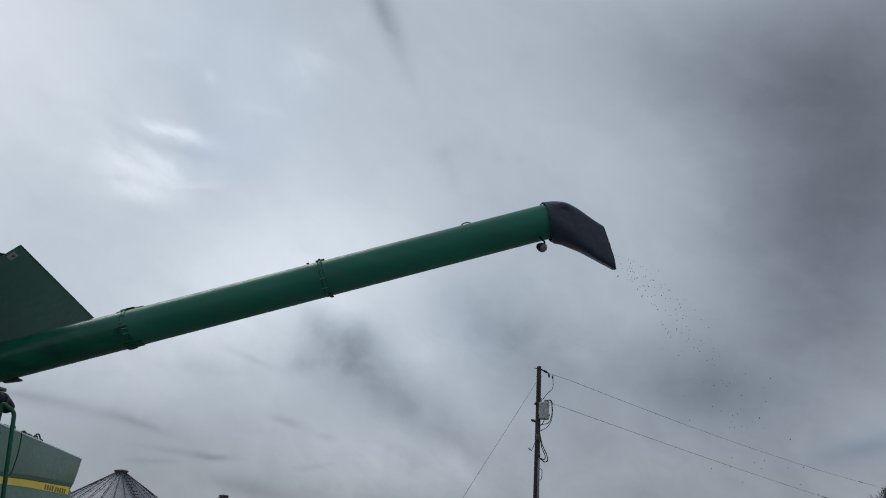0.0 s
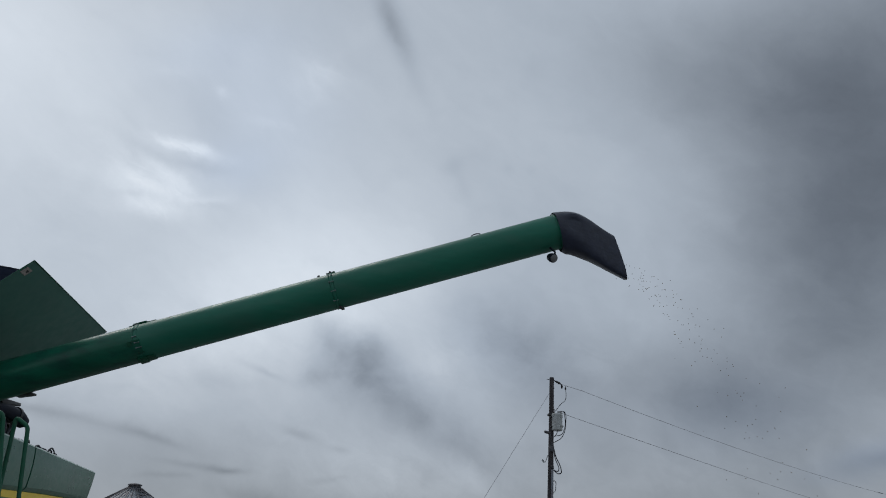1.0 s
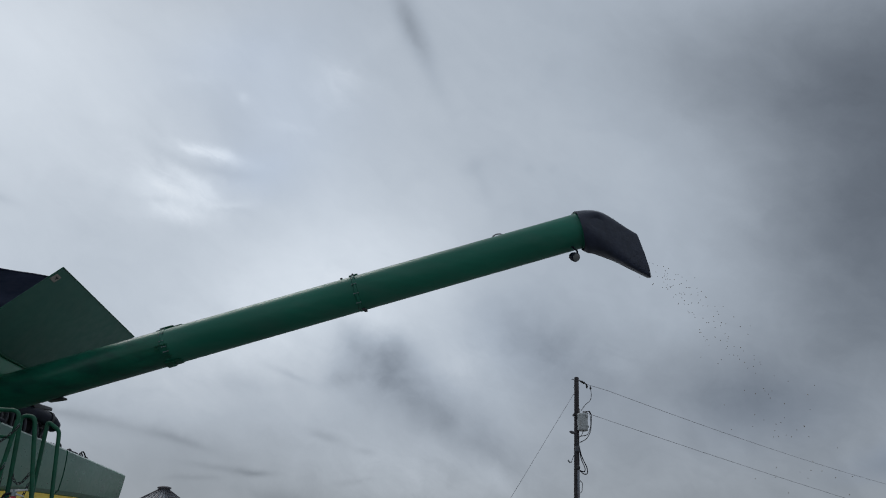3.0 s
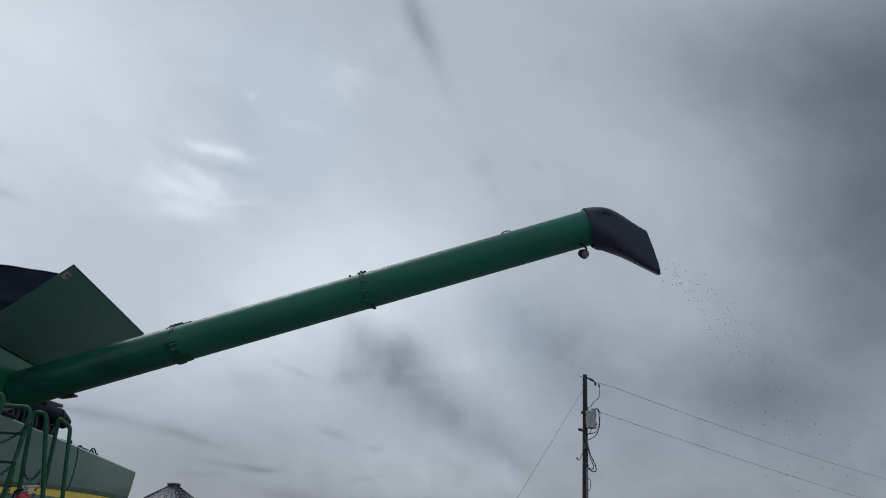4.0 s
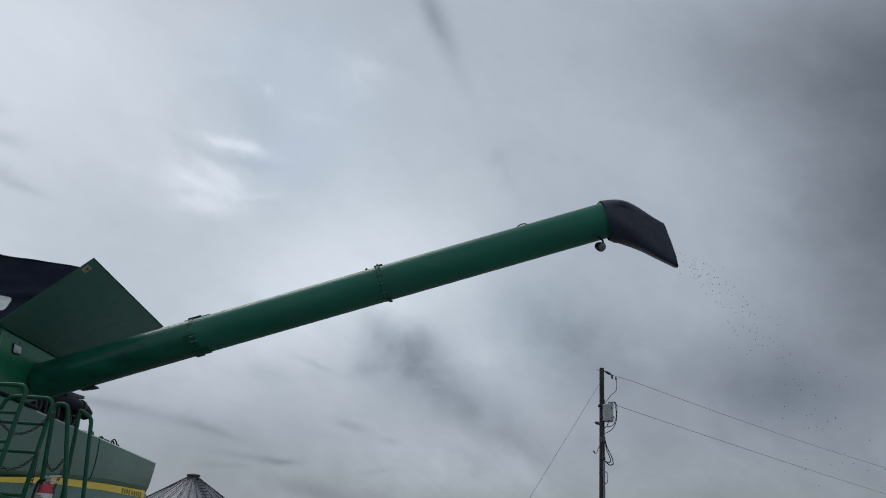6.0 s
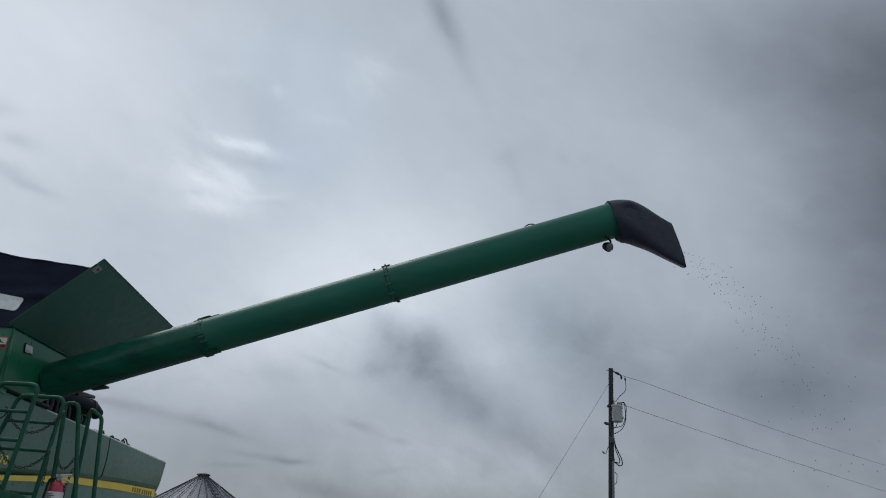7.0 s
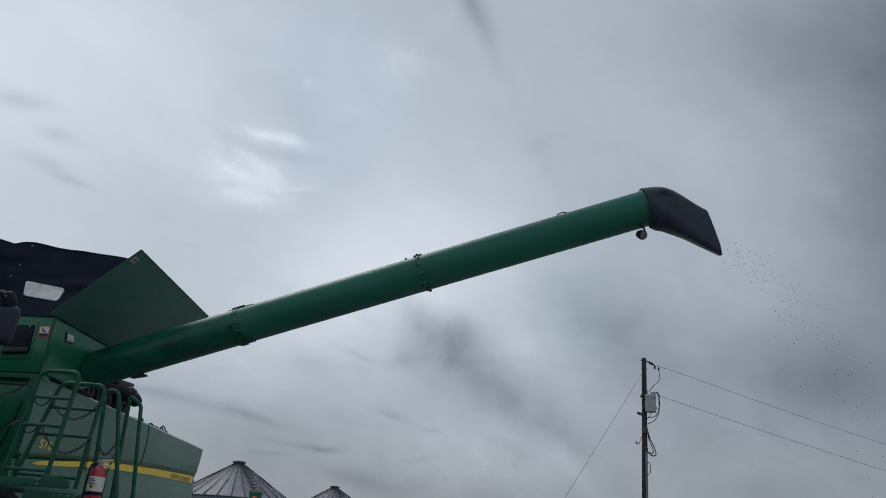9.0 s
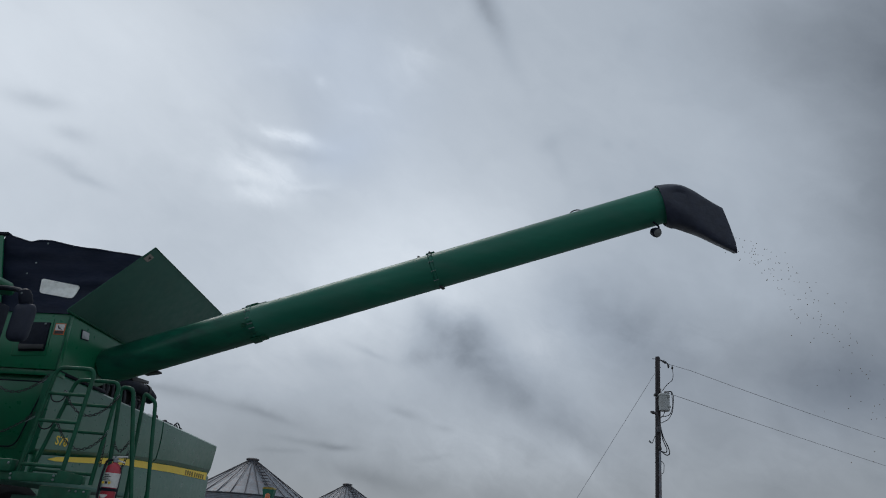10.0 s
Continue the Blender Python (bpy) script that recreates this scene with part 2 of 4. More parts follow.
GREEN_TANK = material("deep_green_paint", (0.004, 0.125, 0.056), 0.32, coat=0.15, spread=0.14, scale=1.3, dirt=(0.06, 0.09, 0.07), dirt_amount=0.10, wave=0.10, wave_scale=2.2)
GREEN_RAIL_SHADED = material("shaded_green_rail_paint", (0.004, 0.078, 0.040), 0.45, coat=0.0, spec=0.25, spread=0.25, scale=9.0, dirt=DUST, dirt_amount=0.08)
GREASY_SHADED = material("greasy_shaded_green_paint", (0.006, 0.098, 0.058), 0.38, coat=0.15, spec=0.25, spread=0.25, scale=3.4, dirt=(0.006, 0.022, 0.026), dirt_amount=0.6, wave=0.12, wave_scale=1.7, stretch=(0.45, 1, 1.3))
FADED_YELLOW = material("faded_yellow_plastic", (0.28, 0.21, 0.03), 0.5, spread=0.15, scale=12.0, dirt=DUST, dirt_amount=0.3)
YELLOW = material("yellow_stripe", (0.84, 0.60, 0.05), 0.4, spread=0.08, scale=5.0, dirt=DUST, dirt_amount=0.06)
BLACK = material("black_plastic", (0.005, 0.008, 0.018), 0.55, spec=0.18, spread=0.25, scale=12.0, dirt=(0.03, 0.033, 0.042), dirt_amount=0.15, bump=0.1, bump_scale=220)
RUBBER = material("black_rubber", (0.010, 0.015, 0.034), 0.42, spec=0.45, spread=0.3, scale=5.0, dirt=(0.026, 0.038, 0.068), dirt_amount=0.35, bump=0.12, bump_scale=60, wave=0.6, wave_scale=7.0)
TYRE = material("tyre_rubber", (0.012, 0.012, 0.013), 0.85, spec=0.2, spread=0.25, scale=5.0)
TARP = material("black_fabric", (0.004, 0.009, 0.026), 0.68, spec=0.22, spread=0.2, scale=2.2, dirt=(0.010, 0.016, 0.032), dirt_amount=0.25, bump=0.10, bump_scale=260, wave=0.5, wave_scale=3.2, stretch=(0.6, 1, 2.2))
MIRROR_SHELL = material("grey_black_plastic", (0.014, 0.019, 0.036), 0.5, spec=0.32, spread=0.15, scale=12.0, bump=0.1, bump_scale=220)
CLEAR = material("backlit_clouded_plastic", (0.80, 0.81, 0.78), 0.35, spread=0.15, scale=9.0, dirt=(0.45, 0.42, 0.36), dirt_amount=0.35)
DARK_STEEL = material("oily_dark_steel", (0.018, 0.019, 0.022), 0.5, metal=0.1, spread=0.35, scale=8.0, dirt=(0.06, 0.055, 0.045), dirt_amount=0.3)
BOLT = material("zinc_bolt", (0.22, 0.26, 0.27), 0.45, metal=0.6, spread=0.3, scale=30.0)
ALLOY = material("bright_alloy", (0.62, 0.62, 0.62), 0.35, metal=0.5, spread=0.15, scale=30.0)
CHAIN = material("dull_chain", (0.020, 0.022, 0.026), 0.45, metal=0.3, spread=0.3, scale=40.0)
RED = material("red_enamel", (0.38, 0.010, 0.030), 0.35, coat=0.4, spread=0.15, scale=14.0)
WHITE = material("white_label", (0.62, 0.62, 0.60), 0.5, spread=0.10, scale=25.0, dirt=DUST, dirt_amount=0.25)
SCUFFED = material("scuffed_label", (0.36, 0.31, 0.28), 0.6, spread=0.3, scale=30.0, dirt=(0.04, 0.08, 0.06), dirt_amount=0.5)
LAMP_LENS = material("dusty_lamp_lens", (0.13, 0.135, 0.14), 0.3, coat=0.3, spread=0.3, scale=40.0)
INK = material("dark_ink", (0.03, 0.03, 0.03), 0.6, spread=0.1)
ORANGE_INK = material("orange_label_band", (0.55, 0.12, 0.03), 0.5, spread=0.1)
AMBER = material("amber_lens", (0.50, 0.11, 0.02), 0.2, coat=0.6, spread=0.1)
LENS = material("frosted_lens", (0.42, 0.44, 0.45), 0.2, coat=0.6, spread=0.12, scale=30.0)
GALV = material("galvanised_sheet", (0.165, 0.185, 0.215), 0.5, metal=0.3, spread=0.18, scale=1.3, dirt=(0.15, 0.07, 0.055), dirt_amount=0.75, dirt_from=0.52, bump=0.1, bump_scale=8)
GALV_RIB = material("weathered_rib", (0.075, 0.08, 0.092), 0.55, metal=0.5, spread=0.3, scale=2.0, dirt=(0.18, 0.10, 0.07), dirt_amount=0.4)
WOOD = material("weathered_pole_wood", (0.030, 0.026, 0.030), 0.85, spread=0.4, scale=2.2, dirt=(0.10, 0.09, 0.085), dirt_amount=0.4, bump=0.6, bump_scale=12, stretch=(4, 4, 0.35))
CAN = material("grey_transformer_paint", (0.34, 0.36, 0.36), 0.45, spread=0.12, scale=3.0, dirt=(0.20, 0.16, 0.12), dirt_amount=0.25)
CABLE = material("cable_sheath", (0.008, 0.010, 0.017), 0.42, spec=0.35, spread=0.2)
WIRE = material("weathered_wire", (0.34, 0.34, 0.36), 0.5, metal=0.3, spread=0.2, scale=1.0)
PORCELAIN = material("grey_porcelain", (0.25, 0.24, 0.24), 0.25, spread=0.15)
GRAVEL = material("packed_gravel", (0.225, 0.225, 0.22), 0.95, spread=0.3, scale=0.35, dirt=(0.15, 0.145, 0.135), dirt_amount=0.6, bump=0.9, bump_scale=18)
BARK = material("grey_bark", (0.085, 0.075, 0.076), 0.9, spread=0.35, scale=3.0)
GRAIN = material("backlit_dark_kernels", (0.16, 0.10, 0.035), 0.5, spread=0.3, scale=30.0)
GLASS = material("dark_cab_glass", (0.010, 0.012, 0.014), 0.06, coat=1.0, spread=0.1)


# ---- mesh helpers ----
PLACE = {}


def thing(name, at, label, category, group="", kind=""):
    ob = new(name)
    ob.location = at
    ob.empty_display_size = 0.2
    PLACE[ob.name] = Vector(at)
    return tagged(ob, label, category, group, kind)


def part(name, bm, mat, parent=None, label="", smooth=35):
    """Links a bmesh, in world metres, as one mesh object under a thing or a part."""
    bmesh.ops.recalc_face_normals(bm, faces=bm.faces)
    me = bpy.data.meshes.new(name)
    lo = Vector([min(v.co[i] for v in bm.verts) for i in range(3)])
    hi = Vector([max(v.co[i] for v in bm.verts) for i in range(3)])
    mid = (lo + hi) / 2
    bmesh.ops.translate(bm, verts=bm.verts, vec=-mid)
    bm.to_mesh(me)
    bm.free()
    for p in me.polygons:
        p.use_smooth = True
    me.set_sharp_from_angle(angle=radians(smooth))
    me.materials.append(mat)
    ob = new(name, me)
    PLACE[ob.name] = mid
    ob.location = mid - (PLACE[parent.name] if parent else Vector((0, 0, 0)))
    ob.parent = parent
    return tagged(ob, label)


def single(name, bm, mat, label, category, group="", kind="", smooth=35):
    return tagged(part(name, bm, mat, None, "", smooth), label, category, group, kind)


def bevelled(bm, width, segments=2, angle=40):
    edges = [e for e in bm.edges if len(e.link_faces) == 2 and e.calc_face_angle(0) > radians(angle)]
    if width and edges:
        bmesh.ops.bevel(bm, geom=edges, offset=width, segments=segments, affect="EDGES", profile=0.5)
    return bm


def box(lo, hi, bevel=0.01, bm=None):
    own = bmesh.new()
    bmesh.ops.create_cube(own, size=1)
    lo, hi = Vector(lo), Vector(hi)
    for v in own.verts:
        v.co = Vector([lo[i] + (v.co[i] + 0.5) * (hi[i] - lo[i]) for i in range(3)])
    bevelled(own, bevel)
    return joined(bm, own)


def joined(bm, own):
    if bm is None:
        return own
    me = bpy.data.meshes.new("tmp")
    own.to_mesh(me)
    own.free()
    bm.from_mesh(me)
    bpy.data.meshes.remove(me)
    return bm


def slab(corners, thick, bevel=0.004, bm=None):
    """A plate: its outline in space, and the vector by which it is thick."""
    own = bmesh.new()
    t = Vector(thick)
    a = [own.verts.new(Vector(c)) for c in corners]
    b = [own.verts.new(Vector(c) + t) for c in corners]
    own.faces.new(a)
    own.faces.new(b[::-1])
    n = len(a)
    for i in range(n):
        own.faces.new((a[i], b[i], b[(i + 1) % n], a[(i + 1) % n]))
    bmesh.ops.recalc_face_normals(own, faces=own.faces)
    bevelled(own, bevel)
    return joined(bm, own)


def rounded(points, radius, steps=4):
    """The polyline with its corners rounded."""
    pts = [Vector(p) for p in points]
    out = [pts[0]]
    for i in range(1, len(pts) - 1):
        p, a, b = pts[i], pts[i - 1] - pts[i], pts[i + 1] - pts[i]
        r = min(radius, a.length * 0.45, b.length * 0.45)
        s, e = p + a.normalized() * r, p + b.normalized() * r
        for k in range(steps + 1):
            t = k / steps
            out.append(s * (1 - t) ** 2 + p * 2 * t * (1 - t) + e * t * t)
    return out + [pts[-1]]


def pipe(points, radius, sides=10, bm=None, ring=False):
    """A round bar along a polyline; radius may be a list."""
    own = bmesh.new()
    pts = [Vector(p) for p in points]
    n = len(pts)
    radii = list(radius) if isinstance(radius, (list, tuple)) else [radius] * n
    if len(radii) != n:
        radii = [radii[round(i * (len(radii) - 1) / (n - 1))] for i in range(n)]
    rows, side = [], None
    for i, p in enumerate(pts):
        if ring:
            d = pts[(i + 1) % n] - pts[i - 1]
        else:
            d = pts[min(i + 1, n - 1)] - pts[max(i - 1, 0)]
        d.normalize()
        if side is None:
            side = d.orthogonal().normalized()
        side = (side - d * side.dot(d)).normalized()
        up = d.cross(side)
        rows.append([own.verts.new(p + (side * math.cos(2 * math.pi * k / sides) + up * math.sin(2 * math.pi * k / sides)) * radii[i]) for k in range(sides)])
    for i in range(n if ring else n - 1):
        a, b = rows[i], rows[(i + 1) % n]
        for k in range(sides):
            own.faces.new((a[k], a[(k + 1) % sides], b[(k + 1) % sides], b[k]))
    if not ring:
        own.faces.new(rows[0][::-1])
        own.faces.new(rows[-1])
    return joined(bm, own)


def lathe(profile, base, axis=(0, 0, 1), sides=24, bm=None):
    """A turned form: (radius, height) pairs along the axis from base."""
    own = bmesh.new()
    axis = Vector(axis).normalized()
    side = axis.orthogonal().normalized()
    up = axis.cross(side)
    rows = []
    for r, h in profile:
        rows.append([own.verts.new(Vector(base) + axis * h + (side * math.cos(2 * math.pi * k / sides) + up * math.sin(2 * math.pi * k / sides)) * max(r, 1e-4)) for k in range(sides)])
    for a, b in zip(rows, rows[1:]):
        for k in range(sides):
            own.faces.new((a[k], a[(k + 1) % sides], b[(k + 1) % sides], b[k]))
    own.faces.new(rows[0][::-1])
    own.faces.new(rows[-1])
    return joined(bm, own)


def loft(rings, bm=None, caps=True):
    """Closed rings of equal count, joined in order."""
    own = bmesh.new()
    rows = [[own.verts.new(Vector(p)) for p in ring] for ring in rings]
    n = len(rows[0])
    for a, b in zip(rows, rows[1:]):
        for k in range(n):
            own.faces.new((a[k], a[(k + 1) % n], b[(k + 1) % n], b[k]))
    if caps:
        own.faces.new(rows[0][::-1])
        own.faces.new(rows[-1])
    return joined(bm, own)


def sag(a, b, drop, steps=14):
    a, b = Vector(a), Vector(b)
    return [a.lerp(b, i / steps) - Vector((0, 0, 4 * drop * (i / steps) * (1 - i / steps))) for i in range(steps + 1)]


def chain_links(points, link=0.032, wire=0.0032):
    """Welded links threaded along a line."""
    bm = bmesh.new()
    pts = [Vector(p) for p in points]
    lengths = [(q - p).length for p, q in zip(pts, pts[1:])]
    total, step, s, flip = sum(lengths), link * 0.74, 0.0, False
    while s < total:
        rest, i = s, 0
        while i < len(lengths) - 1 and rest > lengths[i]:
            rest -= lengths[i]
            i += 1
        p = pts[i].lerp(pts[i + 1], min(1, rest / lengths[i]))
        d = (pts[i + 1] - pts[i]).normalized()
        side = d.cross(Vector((0.3, 1, 0.1))).normalized()
        if flip:
            side = d.cross(side)
        loop = [p + d * math.cos(a) * link * 0.5 + side * math.sin(a) * link * 0.30 for a in (k * math.pi / 4 for k in range(8))]
        pipe(loop, wire, 4, bm, ring=True)
        s, flip = s + step, not flip
    return bm


def lettering(text, size, m, depth=0.002):
    curve = bpy.data.curves.new("lettering", "FONT")
    curve.body, curve.size, curve.extrude, curve.resolution_u = text, size, depth, 3
    curve.offset = size * 0.012
    curve.space_character = 1.12
    ob = bpy.data.objects.new("lettering", curve)
    me = bpy.data.meshes.new_from_object(ob)
    bm = bmesh.new()
    bm.from_mesh(me)
    bm.transform(m)
    bpy.data.objects.remove(ob)
    bpy.data.curves.remove(curve)
    bpy.data.meshes.remove(me)
    return bm


# ---- ground ----
bm = bmesh.new()
bmesh.ops.create_grid(bm, x_segments=48, y_segments=48, size=60)
for v in bm.verts:
    r = max(abs(v.co.x), abs(v.co.y))
    if r > 59:
        v.co.x, v.co.y = v.co.x * 55, v.co.y * 55
    else:
        v.co.z = 0.0
single("ground", bm, GRAVEL, "packed grey-brown farmyard gravel ground", "ground", kind="structure")


# ---- combine harvester ----
combine = thing("combine_harvester", (-6.5, 9.0, 0.0), "green combine harvester with its long unloading auger swung out", "combine harvester")

# hull behind the panels, rear hood and chassis
part("hull", box((-8.0, 7.95, 1.25), (-5.12, 13.0, 2.98), 0.06), GREEN_DULL, combine)
part("axle_beam", box((-7.9, 6.4, 0.75), (-5.0, 6.9, 1.2), 0.04), DARK_STEEL, combine, "dark steel front axle beam")


def wheel(x, y, radius, width):
    bm = lathe([(radius * 0.5, -width / 2), (radius * 0.86, -width / 2), (radius * 0.97, -width * 0.36), (radius, 0), (radius * 0.97, width * 0.36), (radius * 0.86, width / 2), (radius * 0.5, width / 2)], (x, y, radius), (1, 0, 0), 40)
    for k in range(22):
        for s in (-1, 1):
            a = 2 * math.pi * (k + (0.25 if s > 0 else -0.25)) / 22
            c, d = math.cos(a), math.sin(a)
            n, t = Vector((0, c, d)), Vector((0, -d, c))
            mid = Vector((x + s * width * 0.24, y, radius)) + n * radius * 0.985
            q = [mid + Vector((s * width * 0.24 * i, 0, 0)) + t * (j * 0.035 + i * 0.05) for i, j in ((-1, -1), (1, -1), (1, 1), (-1, 1))]
            slab(q, n * 0.035, 0, bm)
    tyre = part("wheel", bm, TYRE, combine, "black lugged rubber tyre on a yellow rim")
    part("rim", lathe([(radius * 0.51, -width * 0.40), (radius * 0.40, -width * 0.2), (0.16, -width * 0.1), (0.16, width * 0.1), (radius * 0.40, width * 0.2), (radius * 0.51, width * 0.40)], (x, y, radius), (1, 0, 0), 32), YELLOW, tyre, "yellow steel rim")


for wx, wy, wr, ww in ((-4.62, 6.65, 0.97, 0.62), (-8.2, 6.65, 0.97, 0.62), (-5.2, 11.6, 0.62, 0.5), (-7.8, 11.6, 0.62, 0.5)):
    wheel(wx, wy, wr, ww)


def blend(table, y):
    for (a, p), (b, q) in zip(table, table[1:]):
        if y <= b:
            return p + (q - p) * (y - a) / (b - a)
    return table[-1][1]


HOOD_TOP = [(7.82, 3.155), (9.0, 3.13), (11.0, 3.085), (13.16, 3.028)]
HOOD_CREASE = [(7.82, 2.285), (8.5, 2.35), (10.04, 2.478), (11.5, 2.55), (13.16, 2.59)]


def hood_upper(y0, y1, steps=14):
    """Side shield above the crease: bowed outwards, turned in at the top, undercut below."""
    rings = []
    for i in range(steps + 1):
        y = y0 + (y1 - y0) * i / steps
        top, low = blend(HOOD_TOP, y), blend(HOOD_CREASE, y)
        under = 0.06 + 0.05 * (y - 7.82) / 5.3
        lean = 0.045 * max(0.0, (y - 11.4) / 1.76)
        shape = [(-5.09, top - 0.012), (-5.045, top), (-5.02, top - 0.012), (-5.005, top - 0.03)]
        for k in range(1, 6):
            t = k / 6
            shape.append((-5.005 + (0.018 - 0.3 * lean) * math.sin(math.pi * t) - lean * t, top - 0.03 + (low - top + 0.03) * t))
        shape += [(-5.003 - lean, low + 0.008), (-5.008 - lean, low), (-5.09, low - under), (-5.115, low - under), (-5.115, top - 0.03)]
        rings.append([(x, y, z) for x, z in shape])
    return loft(rings)


for y0, y1 in ((7.82, 10.79), (10.825, 13.16)):
    part("side_shield", hood_upper(y0, y1), GREEN_PANEL, combine, "glossy green bowed side shield reflecting the sky", 18)
    rings = []
    for i in range(9):
        y = y0 + (y1 - y0) * i / 8 - (0.02 if y1 > 13 and i == 8 else 0)
        top = blend(HOOD_CREASE, y) - 0.06 - 0.05 * (y - 7.82) / 5.3 + 0.004
        rings.append([(-5.10, y, top), (-5.058, y, top), (-5.05, y, top - 0.02), (-5.048, y, (top + 1.4) / 2), (-5.06, y, 1.42), (-5.10, y, 1.40)])
    part("lower_shield", loft(rings), GREEN_PANEL, combine)
part("shield_gap_seal", box((-5.12, 10.785, 1.5), (-5.075, 10.83, 3.03), 0.003), BLACK, combine)

# yellow stripe on the lower shield, in two lengths
STRIPE_TOP = [(8.19, 2.222), (8.37, 2.265), (9.94, 2.427), (11.5, 2.492), (13.02, 2.529)]
STRIPE_LOW = [(8.19, 2.212), (8.35, 2.212), (9.98, 2.342), (11.5, 2.392), (13.02, 2.408)]


def stripe(y0, y1, n=16):
    rings = []
    for i in range(n + 1):
        y = y0 + (y1 - y0) * i / n
        a, b = blend(STRIPE_TOP, y), blend(STRIPE_LOW, y)
        rings.append([(-5.052, y, b), (-5.043, y, b), (-5.043, y, a), (-5.052, y, a)])
    return loft(rings)


part("stripe", stripe(8.19, 10.795), YELLOW, combine, "yellow stripe decal that widens from a point")
second = part("stripe", stripe(10.82, 13.02), YELLOW, combine)
FADED = material("faded_mark", (0.22, 0.15, 0.02), 0.5)
for k in range(9):
    y = 12.06 + k * 0.092 + (0.03 if k > 3 else 0)
    part("mark_bar", box((-5.0425, y, 2.412), (-5.0405, y + 0.058, 2.485), 0), FADED, second, "dull olive bar in place of a mark" if k == 0 else "")
facing = Matrix.Translation((-4.996, 8.15, 2.385)) @ Matrix(((0, 0, 1, 0), (1, 0, 0, 0), (0, 1, 0, 0), (0, 0, 0, 1)))
part("model_lettering", lettering("S78", 0.14, facing @ Matrix.Scale(1.12, 4, (1, 0, 0))), YELLOW, combine, "yellow letter and digits on the shield")

# grain tank: front wall, side wall, their details
tank_front = part("tank_front_wall", box((-8.05, 7.80, 3.165), (-5.0, 7.88, 3.835), 0.006), GREEN_TANK, combine)
part("tank_side_wall", slab([(-5.07, 7.885, 3.165), (-5.07, 7.885, 3.835), (-5.07, 10.3, 3.835), (-5.07, 8.75, 3.165)], (0.066, 0, 0), 0.01), GREEN_TANK, combine)
part("shield_top_shade", pipe([(-5.03, 7.84, 3.175), (-5.03, 8.4, 3.165), (-5.04, 9.0, 3.15)], 0.028, 8), BLACK, combine, "black bar for the shade along the shield's top edge")
part("tank_floor", box((-8.0, 7.89, 3.1), (-5.75, 10.7, 3.17), 0.01), GREEN_DULL, combine)
part("tank_back_wall", box((-8.0, 10.66, 3.175), (-5.9, 10.72, 3.83), 0.01), GREEN_DULL, combine)
part("tank_far_wall", box((-8.05, 7.885, 3.175), (-8.0, 10.655, 3.83), 0.01), GREEN_DULL, combine)
part("corner_seam", box((-5.012, 7.793, 3.17), (-4.994, 7.812, 3.82), 0.004), GREEN_RAIL_SHADED, tank_front)
part("raised_panel", slab([(-5.62, 7.80, 3.745), (-5.18, 7.80, 3.755), (-5.165, 7.80, 3.315), (-5.585, 7.80, 3.295)], (0, -0.010, 0), 0.007), GREEN_TANK, tank_front)
vent = part("vent_cover", slab([(-5.545, 7.798, 3.70), (-5.205, 7.798, 3.71), (-5.19, 7.798, 3.37), (-5.50, 7.798, 3.35)], (0, -0.03, 0), 0.012), BLACK, combine, "black plastic vent cover held by bolts")
part("vent_lip", slab([(-5.50, 7.766, 3.43), (-5.20, 7.766, 3.44), (-5.195, 7.766, 3.385), (-5.49, 7.766, 3.37)], (0, -0.02, 0), 0.006), DARK_STEEL, vent)
for bx in (-5.49, -5.25):
    part("bolt", lathe([(0.012, 0), (0.012, 0.012), (0.006, 0.014)], (bx, 7.768, 3.685), (0, -1, 0), 8), BOLT, vent)
decal = part("warning_decal", box((-5.148, 7.793, 3.572), (-5.02, 7.797, 3.706), 0), ORANGE_INK, combine, "white warning decal with an orange border")
part("decal_field", box((-5.138, 7.790, 3.622), (-5.03, 7.7925, 3.696), 0), WHITE, decal)
part("decal_text_block", box((-5.138, 7.790, 3.582), (-5.03, 7.7925, 3.615), 0), INK, decal)
part("decal_pictogram", slab([(-5.115, 7.7885, 3.68), (-5.10, 7.7885, 3.68), (-5.095, 7.7885, 3.66), (-5.05, 7.7885, 3.635), (-5.06, 7.7885, 3.63), (-5.105, 7.7885, 3.645)], (0, 0.0012, 0), 0), INK, decal)
lamp = part("side_lamp", slab([(-5.0, 8.085, 3.725), (-5.0, 8.255, 3.73), (-5.0, 8.28, 3.63), (-5.0, 8.11, 3.615)], (0.010, 0, 0), 0.004), BLACK, combine, "square side lamp in a black rim")
part("lens", slab([(-4.99, 8.097, 3.717), (-4.99, 8.248, 3.721), (-4.99, 8.268, 3.638), (-4.99, 8.118, 3.624)], (0.006, 0, 0), 0.003), LENS, lamp, "frosted clear lens")
part("service_door", slab([(-5.95, 7.93, 3.06), (-5.10, 7.93, 3.06), (-5.13, 7.93, 2.9), (-5.27, 7.93, 2.28), (-5.95, 7.93, 2.26)], (0, -0.04, 0), 0.02), GREEN_TANK, combine, "dark green service door with rounded corners")
part("door_seal", pipe(rounded([(-5.95, 7.89, 3.035), (-5.12, 7.89, 3.035), (-5.16, 7.89, 2.86), (-5.29, 7.89, 2.305), (-5.95, 7.89, 2.29)], 0.09, 5), 0.008, 6), BLACK, combine)
part("front_bulkhead", box((-8.0, 7.90, 1.4), (-5.02, 7.945, 3.16), 0.01), GREEN_TANK, combine)
part("tank_sill", box((-8.05, 7.83, 3.10), (-4.99, 7.99, 3.16), 0.004), GREEN_TANK, combine)

